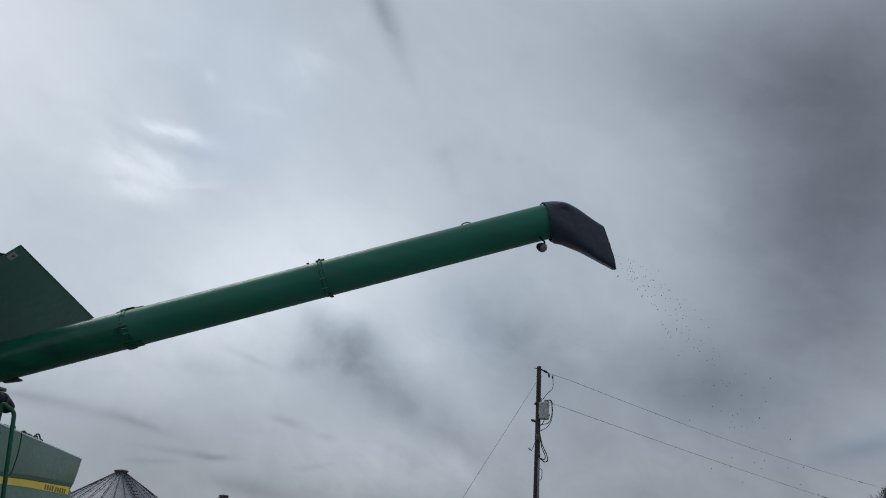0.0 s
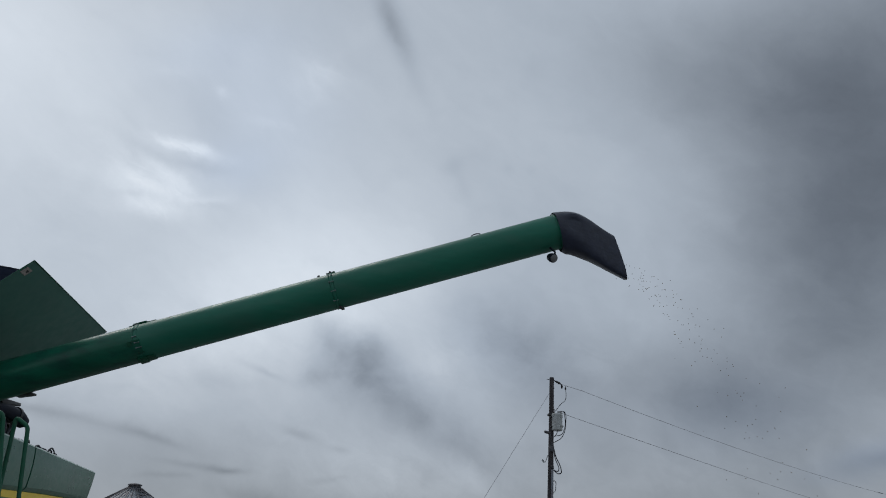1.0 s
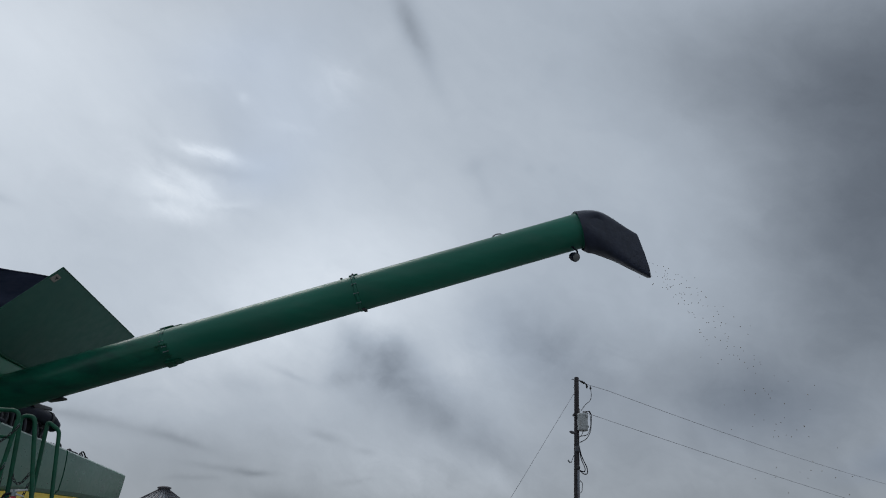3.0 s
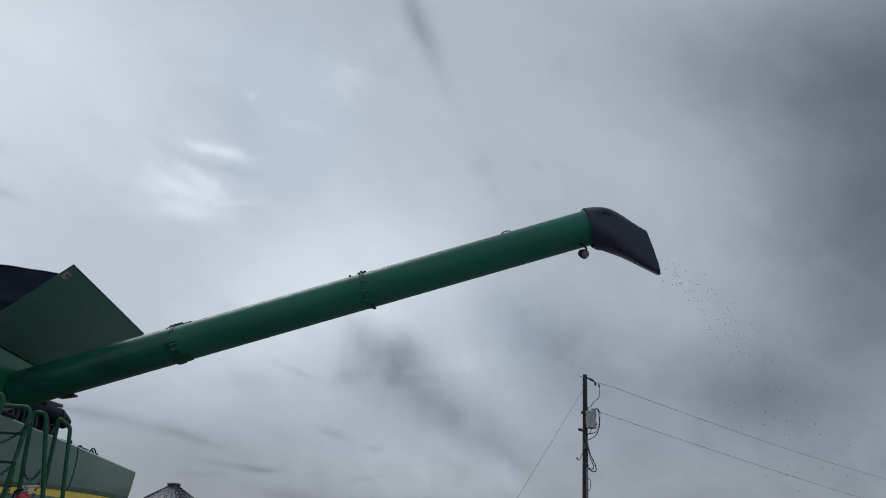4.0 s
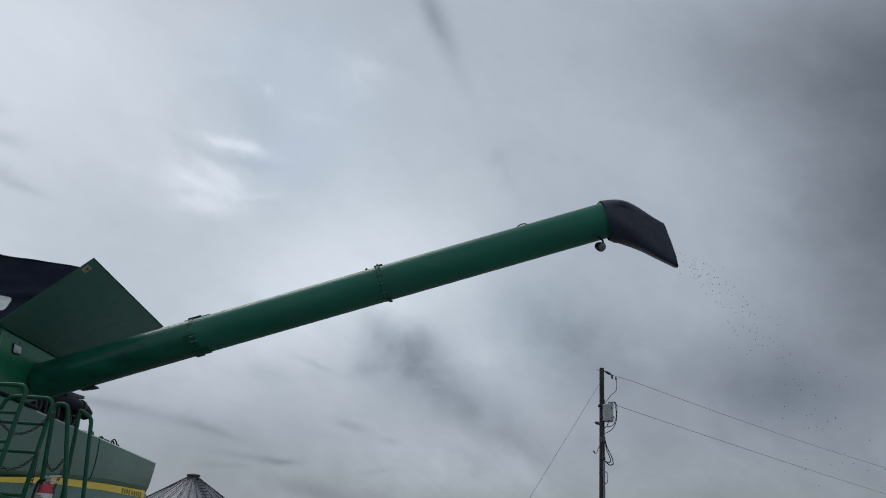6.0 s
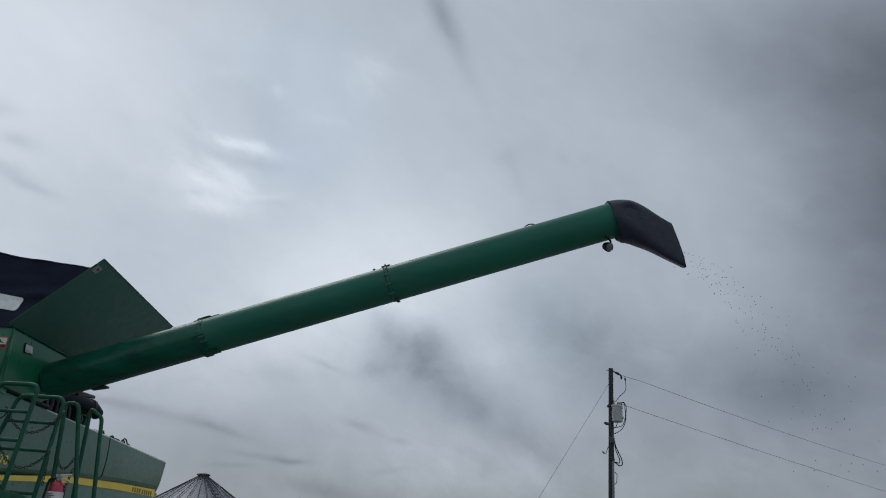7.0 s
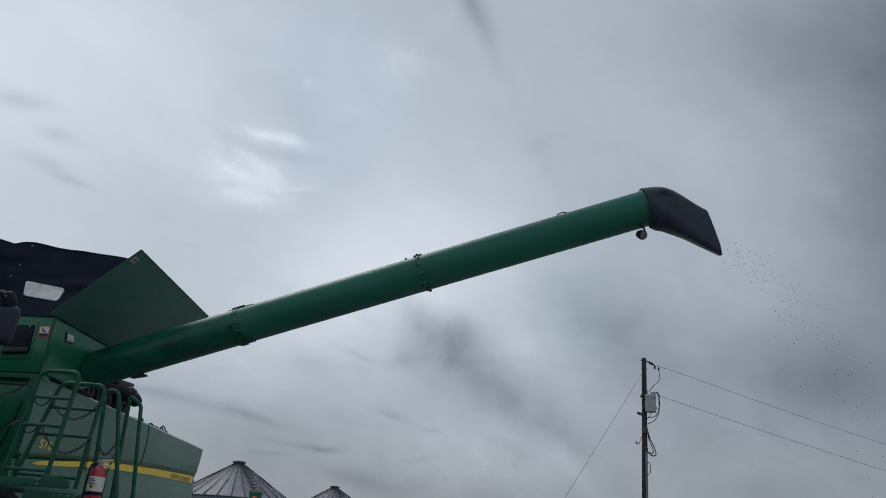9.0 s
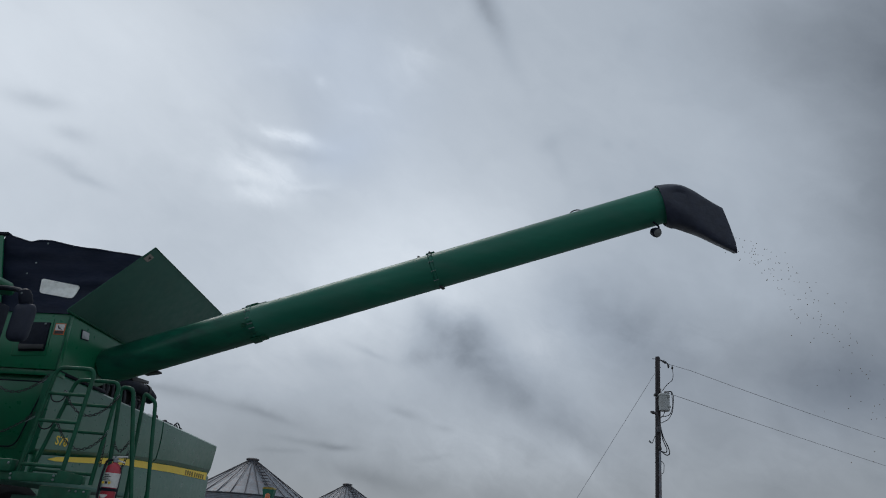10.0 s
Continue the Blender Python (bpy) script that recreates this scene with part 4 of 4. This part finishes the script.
    return rail


hoop([(-3.545, 5.4, 1.88), (-3.447, 5.4, 2.702), (-3.135, 5.4, 2.702), (-3.20, 5.4, 1.85)],
     [((-3.47, 5.4, 2.50), (-3.15, 5.4, 2.495)), ((-3.505, 5.4, 2.29), (-3.17, 5.4, 2.285)), ((-3.545, 5.4, 1.965), (-3.20, 5.4, 1.96))])
hoop([(-3.67, 5.75, 1.88), (-3.475, 5.75, 2.682), (-3.10, 5.75, 2.676), (-3.146, 5.75, 1.86)],
     [((-3.525, 5.75, 2.48), (-3.113, 5.75, 2.473)), ((-3.575, 5.75, 2.265), (-3.124, 5.75, 2.258)), ((-3.65, 5.75, 1.95), (-3.142, 5.75, 1.94))])
hoop([(-3.08, 5.9, 1.75), (-3.165, 5.9, 2.668), (-3.055, 5.9, 2.66), (-2.857, 5.9, 1.75)], [], 0.0175, 0.06)
hoop([(-3.008, 6.1, 1.75), (-3.047, 6.1, 2.664), (-2.935, 6.1, 2.592), (-2.82, 6.1, 1.75)], [], 0.0165, 0.035)
part("step_plate", box((-3.16, 5.86, 1.70), (-2.78, 6.14, 1.75), 0.01), GREEN_DULL, combine)
part("step_arm", box((-3.9, 5.95, 1.70), (-3.1, 6.05, 1.76), 0.008), GREEN_DULL, combine)

for pts in (sag((-3.52, 5.70, 2.565), (-3.06, 5.70, 2.545), 0.17), sag((-3.525, 5.70, 2.33), (-3.09, 5.70, 2.244), 0.165), sag((-3.111, 5.9, 2.21), (-2.985, 5.9, 2.225), 0.07),
            sag((-3.95, 5.35, 2.60), (-3.52, 5.42, 2.64), 0.13), sag((-3.93, 5.4, 2.16), (-3.55, 5.42, 2.34), 0.05), sag((-3.141, 5.8, 2.21), (-3.131, 5.8, 2.02), 0.0), sag((-2.934, 5.82, 2.13), (-2.975, 5.82, 1.94), 0.01)):
    part("chain", chain_links(pts), CHAIN, combine, "sagging steel safety chain")
for p in ((-3.52, 5.70, 2.58), (-3.525, 5.70, 2.35), (-3.065, 5.70, 2.57), (-3.09, 5.70, 2.28), (-3.56, 5.42, 2.61), (-3.57, 5.42, 2.32)):
    q = Vector(p)
    lean = 0.034 if q.x < -3.54 else 0.010
    part("snap_hook", pipe([q + Vector((0.006 * math.cos(a) + lean * math.sin(a), 0.004 * math.sin(2 * a), -0.024 + 0.024 * math.sin(a))) for a in (k * math.pi / 6 for k in range(12))], 0.0022, 6, ring=True), BOLT, combine, "bright zinc snap hook")
for x0, z0 in ((-3.41, 2.50), (-3.45, 2.29)):
    part("strap_loop", pipe([(x0 + 0.06 * math.cos(a), 5.44, z0 + 0.06 * math.sin(a)) for a in (math.pi + k * math.pi / 10 for k in range(11))], 0.005, 8), CABLE, combine)

# ---- fire extinguisher on the rail ----
EX = Vector((-3.025, 5.815, 1.65))
ext = thing("fire_extinguisher", EX, "red fire extinguisher with a white label strapped to the green handrail", "fire extinguisher")
part("bottle", lathe([(0.03, 0), (0.054, 0.006), (0.058, 0.02), (0.058, 0.335), (0.052, 0.365), (0.034, 0.385), (0.02, 0.392), (0.02, 0.40)], EX, (0.02, 0, 1), 32), RED, ext)
body = part("label", lathe([(0.0575, 0), (0.0592, 0.001), (0.0592, 0.109), (0.0575, 0.11)], EX + Vector((0.0041, 0, 0.205)), (0.02, 0, 1), 32), WHITE, ext, "white instruction label")
for k in range(4):
    part("label_bar", box((EX.x - 0.03, EX.y - 0.0615, EX.z + 0.295 - k * 0.013), (EX.x + (0.028 if k % 2 else 0.012), EX.y - 0.058, EX.z + 0.300 - k * 0.013), 0), INK, body)
for k in range(3):
    part("label_square", box((EX.x - 0.034 + k * 0.025, EX.y - 0.0615, EX.z + 0.23), (EX.x - 0.016 + k * 0.025, EX.y - 0.056, EX.z + 0.248), 0), YELLOW if k != 1 else INK, body)
part("strap", lathe([(0.058, 0), (0.062, 0.002), (0.062, 0.024), (0.058, 0.026)], EX + Vector((0, 0, 0.175)), (0, 0, 1), 32), BLACK, ext, "black mounting strap")
part("lower_label", slab([(EX.x - 0.035, EX.y - 0.063, EX.z + 0.15), (EX.x + 0.035, EX.y - 0.063, EX.z + 0.15), (EX.x + 0.012, EX.y - 0.063, EX.z + 0.125), (EX.x - 0.012, EX.y - 0.063, EX.z + 0.125)], (0, 0.006, 0), 0), WHITE, ext)
valve = part("valve", lathe([(0.018, 0), (0.022, 0.004), (0.022, 0.03), (0.014, 0.034), (0.014, 0.05)], EX + Vector((0.008, 0, 0.395)), (0, 0, 1), 16), BOLT, ext)
part("lever", slab([(EX.x - 0.02, EX.y - 0.01, EX.z + 0.445), (EX.x + 0.10, EX.y - 0.01, EX.z + 0.452), (EX.x + 0.10, EX.y - 0.01, EX.z + 0.442), (EX.x - 0.02, EX.y - 0.01, EX.z + 0.425)], (0, 0.02, 0), 0.002), ALLOY, valve, "bright steel squeeze lever")
part("lever", slab([(EX.x + 0.01, EX.y - 0.01, EX.z + 0.425), (EX.x + 0.085, EX.y - 0.01, EX.z + 0.405), (EX.x + 0.085, EX.y - 0.01, EX.z + 0.395), (EX.x + 0.01, EX.y - 0.01, EX.z + 0.41)], (0, 0.02, 0), 0.002), ALLOY, valve)
part("discharge_hose", pipe(rounded([EX + Vector((-0.01, -0.01, 0.415)), EX + Vector((-0.06, -0.01, 0.41)), EX + Vector((-0.075, -0.01, 0.30)), EX + Vector((-0.07, -0.02, 0.16)), EX + Vector((-0.06, -0.03, 0.08))], 0.06, 5), 0.0095, 8), CABLE, ext, "black discharge hose")
part("mounting_bracket", box((EX.x - 0.04, EX.y + 0.055, EX.z + 0.05), (EX.x + 0.04, EX.y + 0.085, EX.z + 0.34), 0.005), BLACK, ext)

# ---- grain that falls from the spout ----
rng = random.Random(5)
bm = bmesh.new()
for i in range(215):
    t = rng.random() ** 1.15 * 2.3
    x = 2.86 + t * 0.92 + rng.gauss(0, 0.08 + 0.12 * t)
    z = 5.13 - 0.46 * t - 0.60 * t * t + rng.gauss(0, 0.07 + 0.07 * t)
    c = Vector((x, 8.08 + rng.gauss(0, 0.07), z))
    if i < 9:
        c = Vector((2.70 + 0.012 * i + rng.gauss(0, 0.03), c.y, 5.46 - 0.03 * i + rng.gauss(0, 0.03)))
    elif z < 1.8:
        continue
    turn = Euler((rng.random() * 6, rng.random() * 6, rng.random() * 6)).to_matrix().to_4x4()
    bmesh.ops.create_icosphere(bm, subdivisions=1, radius=1, matrix=Matrix.Translation(c) @ turn @ Matrix.Diagonal((0.0066, 0.0054, 0.004, 1)))
single("falling_grain", bm, GRAIN, "loose golden grain kernels, coloured dark as if backlit, falling from the auger spout", "grain", kind="stuff")


# ---- utility pole, its fittings and lines ----
PB = Vector((7.46, 35.18, 0))
PT = Vector((7.872, 35.13, 10.93))
pole = thing("utility_pole", PB, "weathered brown wooden utility pole with a grey transformer", "utility pole")
PD = (PT - PB).normalized()


def on_pole(h, dx=0.0, dy=0.0):
    return PB + PD * (h / PD.z) + Vector((dx, dy, 0))


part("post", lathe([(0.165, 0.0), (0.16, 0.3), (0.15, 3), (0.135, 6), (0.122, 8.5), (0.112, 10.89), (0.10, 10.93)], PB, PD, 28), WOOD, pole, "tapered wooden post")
TC = on_pole(8.27, 0.265, -0.14)
can = part("transformer", lathe([(0.24, 0.0), (0.26, 0.02), (0.26, 0.70), (0.275, 0.71), (0.275, 0.77), (0.24, 0.81), (0.12, 0.84)], TC, (0.02, 0, 1), 32), CAN, pole, "grey painted transformer can")
for dx, dy, h in ((-0.12, 0, 0.26), (0.05, -0.10, 0.14), (0.14, -0.10, 0.13), (0.22, -0.08, 0.12)):
    part("bushing", lathe([(0.03, 0), (0.045, 0.02), (0.028, 0.04), (0.042, h * 0.5), (0.026, h * 0.6), (0.036, h * 0.85), (0.012, h)], TC + Vector((dx, dy, 0.80)), (0, 0, 1), 12), PORCELAIN, can)
for h in (0.15, 0.60):
    part("mount_lug", box(TC + Vector((-0.33, -0.06, h)), TC + Vector((-0.24, 0.06, h + 0.07)), 0.008), DARK_STEEL, can)
    part("side_lug", box(TC + Vector((0.14, -0.26, h)), TC + Vector((0.24, -0.20, h + 0.08)), 0.008), CAN, can)
part("drain_valve", box(TC + Vector((0.24, -0.05, 0.16)), TC + Vector((0.31, 0.02, 0.26)), 0.01), CAN, can)
part("pole_bracket", box(on_pole(9.00, -0.17, -0.15), on_pole(9.10, 0.16, 0.16), 0.01), DARK_STEEL, pole)
ARM = on_pole(10.79)
part("insulator", pipe([ARM + Vector((0.1, 0, 0)), ARM + Vector((0.22, 0.09, -0.025)), ARM + Vector((0.32, 0.16, -0.045)), ARM + Vector((0.37, 0.20, -0.055)), ARM + Vector((0.42, 0.24, -0.065)), ARM + Vector((0.47, 0.28, -0.078)), ARM + Vector((0.56, 0.35, -0.10))], [0.025, 0.035, 0.065, 0.04, 0.07, 0.04, 0.03], 12), DARK_STEEL, pole, "dark strain insulator")
part("arrester", pipe([ARM + Vector((0.58, 0.38, -0.11)), ARM + Vector((0.60, 0.38, -0.21)), ARM + Vector((0.59, 0.38, -0.30))], [0.04, 0.055, 0.035], 10), DARK_STEEL, pole)
part("through_bolt", pipe([ARM + Vector((-0.26, -0.02, 0.03)), ARM + Vector((0.15, 0, 0))], 0.016, 8), DARK_STEEL, pole)
part("jumper_cable", pipe(rounded([ARM + Vector((0.80, 0.5, -0.135)), ARM + Vector((0.82, 0.42, -0.60)), ARM + Vector((0.72, 0.2, -0.95)), ARM + Vector((0.40, 0, -1.20)), ARM + Vector((0.14, -0.05, -1.55))], 0.4, 6), 0.016, 8), CABLE, pole, "drooping black jumper cable")
part("jumper_clamp", lathe([(0.03, 0), (0.055, 0.04), (0.03, 0.14)], ARM + Vector((0.80, 0.47, -0.33)), (0, 0, 1), 10), DARK_STEEL, pole)
part("service_cable", pipe(rounded([TC + Vector((0.15, -0.06, 0.90)), TC + Vector((0.36, -0.06, 0.97)), TC + Vector((0.46, -0.06, 0.74)), TC + Vector((0.40, 0, 0.0)), TC + Vector((0.20, 0, -0.38)), on_pole(7.70, 0.12, -0.1)], 0.25, 6), 0.018, 8), CABLE, pole)
part("service_cable", pipe(rounded([TC + Vector((0.06, 0.03, 0.92)), TC + Vector((0.40, 0.05, 0.98)), TC + Vector((0.44, 0.05, 0.30)), TC + Vector((0.26, 0.02, -0.20)), on_pole(8.0, 0.12, -0.1)], 0.2, 6), 0.018, 8), CABLE, pole)
part("service_cable", pipe(rounded([on_pole(7.95, 0.1, -0.1), on_pole(8.05, 0.22, -0.1), TC + Vector((0.02, -0.1, 0.0))], 0.1, 5), 0.016, 8), CABLE, pole)
part("drip_loop", pipe(rounded([on_pole(7.40, 0.12, -0.12), on_pole(7.05, 0.20, -0.14), on_pole(6.55, 0.46, -0.14), on_pole(6.28, 0.50, -0.14), on_pole(6.22, 0.34, -0.14), on_pole(6.40, 0.1, -0.14)], 0.16, 6), 0.024, 8), CABLE, pole, "hanging black drip loop")
part("drip_loop", pipe(rounded([on_pole(7.35, 0.12, -0.12), on_pole(6.95, 0.17, -0.14), on_pole(6.5, 0.38, -0.14), on_pole(6.33, 0.34, -0.14), on_pole(6.40, 0.12, -0.14)], 0.14, 6), 0.022, 8), CABLE, pole)
part("ground_loop", pipe(rounded([on_pole(5.95, 0.12, -0.12), on_pole(5.85, 0.24, -0.12), on_pole(5.45, 0.22, -0.12), on_pole(5.38, 0.12, -0.12)], 0.08, 5), 0.015, 8), CABLE, pole)
part("conduit", pipe([on_pole(0.0, 0.05, -0.18), on_pole(6.45, 0.045, -0.15)], 0.05, 12), GALV, pole, "grey service conduit")
part("conduit_head", lathe([(0.05, 0), (0.085, 0.05), (0.08, 0.16), (0.03, 0.22)], on_pole(6.42, 0.045, -0.155), (0, 0, 1), 14), DARK_STEEL, pole)
street = part("yard_lamp", pipe(rounded([on_pole(7.45, 0.02, -0.15), on_pole(7.75, -0.02, -0.2), on_pole(8.03, -0.12, -0.3), on_pole(8.10, -0.22, -0.34)], 0.2, 6), [0.045] * 16, 10), GALV_RIB, pole, "grey yard lamp on a bent arm")
part("lamp_head", lathe([(0.03, -0.20), (0.05, -0.14), (0.075, 0.0), (0.055, 0.10), (0.02, 0.13)], on_pole(8.13, -0.30, -0.36), (-1, -0.1, 0.22), 18), GALV_RIB, street)
part("lamp_base", box(on_pole(7.25, -0.09, -0.24), on_pole(7.52, 0.11, -0.10), 0.02), GALV_RIB, street)
part("bent_hook", pipe(rounded([on_pole(7.05, -0.1, -0.1), on_pole(7.1, -0.16, -0.1), on_pole(6.72, -0.30, -0.12), on_pole(6.88, -0.44, -0.12)], 0.05, 5), 0.014, 8), DARK_STEEL, pole)
part("hook_tip", pipe([on_pole(6.74, -0.36, -0.12), on_pole(6.84, -0.46, -0.12)], 0.022, 8), BOLT, pole)
for h in (10.4, 5.9):
    part("pole_spike", pipe([on_pole(h, -0.15), on_pole(h, 0.16)], 0.012, 8), DARK_STEEL, pole)


def line_point(s, a, b, z0):
    return Vector((8.4 + 37.5 * s, 35.2 + 30.5 * s, z0 + a * s + b * s * s))


bm = pipe([ARM + Vector((0.56, 0.35, -0.10))] + [line_point(0.035 + 1.565 * i / 60, -2.449, 1.529, 10.69) for i in range(61)], 0.0125, 6)
upper = single("power_line", bm, WIRE, "thin sagging overhead wire from the pole top", "power line", "overhead wires")
part("splice", pipe([line_point(0.93, -2.449, 1.529, 10.69), line_point(0.95, -2.449, 1.529, 10.69)], 0.032, 8), CABLE, upper)
bm = pipe([TC + Vector((0.06, 0.03, 0.92))] + [line_point(0.03 + 1.57 * i / 40, -2.52, 0.638, 9.15) for i in range(41)], 0.0125, 6)
lower = single("power_line", bm, WIRE, "thin lower overhead wire from the transformer", "power line", "overhead wires")
part("splice", pipe([line_point(0.73, -2.52, 0.638, 9.15), line_point(0.755, -2.52, 0.638, 9.15)], 0.032, 8), CABLE, lower)
single("guy_wire", pipe([on_pole(10.15, -0.1), (1.0, 29.8, 0.0)], 0.0115, 6), WIRE, "taut steel guy wire from pole to ground", "guy wire")
far_pole = thing("utility_pole", (68.4, 84.0, 0), "plain wooden utility pole that ends the span", "utility pole")
part("post", lathe([(0.17, 0), (0.15, 4), (0.115, 10.9), (0.1, 10.95)], (68.5, 84.1, 0), (0, 0, 1), 16), WOOD, far_pole)


# ---- grain bins ----
def grain_bin(x, y, radius, eave, apex, turn, label):
    root = thing("grain_bin", (x, y, 0), label, "grain bin", "galvanised grain bins")
    profile = [(radius - 0.02, 0.0)]
    n = int(eave / 0.107)
    for k in range(n * 4 + 1):
        profile.append((radius + 0.014 * math.sin(k * math.pi / 2), eave * k / (n * 4)))
    part("wall", lathe(profile + [(radius - 0.05, eave)], (x, y, 0), (0, 0, 1), 72), GALV, root, "corrugated galvanised steel wall", 60)
    part("eave_ring", lathe([(radius - 0.02, -0.10), (radius + 0.07, -0.08), (radius + 0.09, 0.0), (radius + 0.02, 0.02)], (x, y, eave), (0, 0, 1), 72), GALV_RIB, root)
    cap_r, sectors = 0.42, 28
    rise = apex - eave
    for k in range(sectors):
        a0, a1 = turn + 2 * math.pi * k / sectors, turn + 2 * math.pi * (k + 1) / sectors
        bm = bmesh.new()
        rows = []
        for r, z in ((radius + 0.10, eave - 0.02), (radius * 0.66, eave + rise * 0.345), (radius * 0.33, eave + rise * 0.68), (cap_r, apex - 0.1)):
            rows.append([bm.verts.new((x + r * math.cos(a), y + r * math.sin(a), z + dz)) for a, dz in ((a0, 0.0), ((a0 + a1) / 2, 0.012), (a1, 0.0))])
        for p, q in zip(rows, rows[1:]):
            for i in (0, 1):
                bm.faces.new((p[i], p[i + 1], q[i + 1], q[i]))
        extra = bmesh.ops.extrude_face_region(bm, geom=bm.faces[:])
        bmesh.ops.translate(bm, verts=[v for v in extra["geom"] if isinstance(v, bmesh.types.BMVert)], vec=(0, 0, -0.02))
        panel = part("roof_panel", bm, GALV, root)
        p0, p1 = Vector((x + (radius + 0.1) * math.cos(a0), y + (radius + 0.1) * math.sin(a0), eave + 0.015)), Vector((x + cap_r * math.cos(a0), y + cap_r * math.sin(a0), apex - 0.07))
        part("rib", pipe([p0, p1], [0.034, 0.028], 6), GALV_RIB, panel)
    part("roof_cap", lathe([(cap_r + 0.02, -0.10), (cap_r + 0.02, 0.05), (cap_r + 0.10, 0.06), (cap_r + 0.10, 0.14), (cap_r - 0.05, 0.20), (0.1, 0.24)], (x, y, apex - 0.04), (0, 0, 1), 28), GALV_RIB, root, "dark capped vent lid")
    toward = math.atan2(-y, -x) + 0.42
    d, side = Vector((math.cos(toward), math.sin(toward), 0)), Vector((-math.sin(toward), math.cos(toward), 0))
    for k in range(10):
        t = 0.10 + 0.088 * k
        c = Vector((x, y, 0)) + d * (radius * (1 - t) + cap_r * t) + Vector((0, 0, eave + rise * t + 0.05))
        part("roof_rung", pipe([c - side * 0.30, c + side * 0.30], 0.034, 6), GALV_RIB, root)
    return root


grain_bin(-19.26, 58.93, 4.55, 4.27, 7.0, 0.05, "rust-streaked galvanised steel grain bin with a conical ribbed roof")
grain_bin(-15.3, 79.5, 4.7, 4.25, 6.98, 0.11, "farther galvanised steel grain bin with a conical ribbed roof")

# ---- tractor parked beyond the combine, seen by its roof fittings ----
TX, TY = -6.35, 21.2
tractor = thing("tractor", (TX, TY + 1.2, 0), "green tractor with a yellow receiver and amber beacon on its roof", "tractor")
part("cab_roof", box((TX - 0.75, TY + 0.05, 2.30), (TX + 0.75, TY + 1.7, 2.50), 0.07), GREEN, tractor)
part("cab_body", box((TX - 0.68, TY + 0.1, 0.95), (TX + 0.68, TY + 1.6, 2.30), 0.06), GLASS, tractor)
part("engine_hood", box((TX - 0.42, TY + 1.62, 0.75), (TX + 0.42, TY + 3.6, 1.55), 0.1), GREEN, tractor)
for wx, wy, wr, ww in ((-0.9, 0.7, 0.85, 0.45), (0.9, 0.7, 0.85, 0.45), (-0.75, 3.0, 0.55, 0.35), (0.75, 3.0, 0.55, 0.35)):
    part("wheel", lathe([(wr * 0.55, -ww / 2), (wr * 0.9, -ww / 2), (wr, -ww * 0.3), (wr, ww * 0.3), (wr * 0.9, ww / 2), (wr * 0.55, ww / 2)], (TX + wx, TY + wy, wr), (1, 0, 0), 28), RUBBER, tractor)
rec = part("receiver", loft([[(TX + sx * w, TY + 0.15 + sy * 0.13, z) for sx, sy in ((-1, -1), (1, -1), (1, 1), (-1, 1))] for w, z in ((0.09, 2.50), (0.125, 2.60), (0.152, 2.70), (0.165, 2.785))]), GREEN, tractor, "green receiver housing")
part("receiver_dome", loft([[(TX + sx * w, TY + 0.15 + sy * 0.132, z) for sx, sy in ((-1, -1), (1, -1), (1, 1), (-1, 1))] for w, z in ((0.167, 2.785), (0.17, 2.81), (0.16, 2.832), (0.13, 2.84))]), FADED_YELLOW, rec, "yellow receiver dome")
part("beacon", lathe([(0.07, 0), (0.075, 0.02), (0.075, 0.10), (0.06, 0.15), (0.02, 0.17)], (TX + 0.04, TY - 0.07, 2.50), (0, 0, 1), 20), AMBER, tractor, "amber warning beacon")

# ---- bare tree far to the side ----
rng = random.Random(11)
tree = thing("bare_tree", (45.42, 60.98, 0), "leafless grey tree with a dense twiggy crown", "tree")
part("trunk", pipe([(45.42, 60.98, 0), (45.47, 60.98, 1.5), (45.32, 61.03, 3.2)], [0.26, 0.2, 0.16], 12), BARK, tree)
crown = bmesh.new()
verts, faces = [], []


def twig(p, q, r0, r1):
    d = (q - p).normalized()
    s = d.orthogonal().normalized()
    u = d.cross(s)
    n = len(verts)
    for c, r in ((p, r0), (q, r1)):
        for k in range(3):
            a = 2 * math.pi * k / 3
            verts.append(c + (s * math.cos(a) + u * math.sin(a)) * r)
    for k in range(3):
        faces.append((n + k, n + (k + 1) % 3, n + 3 + (k + 1) % 3, n + 3 + k))


def grow(p, d, length, r, depth):
    q = p + d * length
    twig(p, q, r, r * 0.7)
    if depth == 0:
        return
    for _ in range(4 if depth > 3 else 3):
        nd = (d + Vector((rng.gauss(0, 0.55), rng.gauss(0, 0.55), rng.gauss(0.12, 0.4)))).normalized()
        grow(p.lerp(q, rng.uniform(0.55, 1.0)), nd, length * rng.uniform(0.62, 0.82), max(0.013, r * 0.62), depth - 1)


for k in range(7):
    a = 2 * math.pi * k / 7
    grow(Vector((45.34, 61.03, 2.9)), Vector((0.75 * math.cos(a), 0.75 * math.sin(a), 1)).normalized(), 1.75, 0.12, 6)
lowest, highest = 2.9, max(v.z for v in verts)
spread = max(abs(v.x - 45.34) for v in verts)
verts = [Vector((45.34 + (v.x - 45.34) * 2.9 / spread, 61.03 + (v.y - 61.03) * 2.9 / spread, lowest + (v.z - lowest) * 7.2 / (highest - lowest))) for v in verts]
me = bpy.data.meshes.new("crown")
me.from_pydata([tuple(v) for v in verts], [], faces)
crown.from_mesh(me)
bpy.data.meshes.remove(me)
part("crown", crown, BARK, tree)
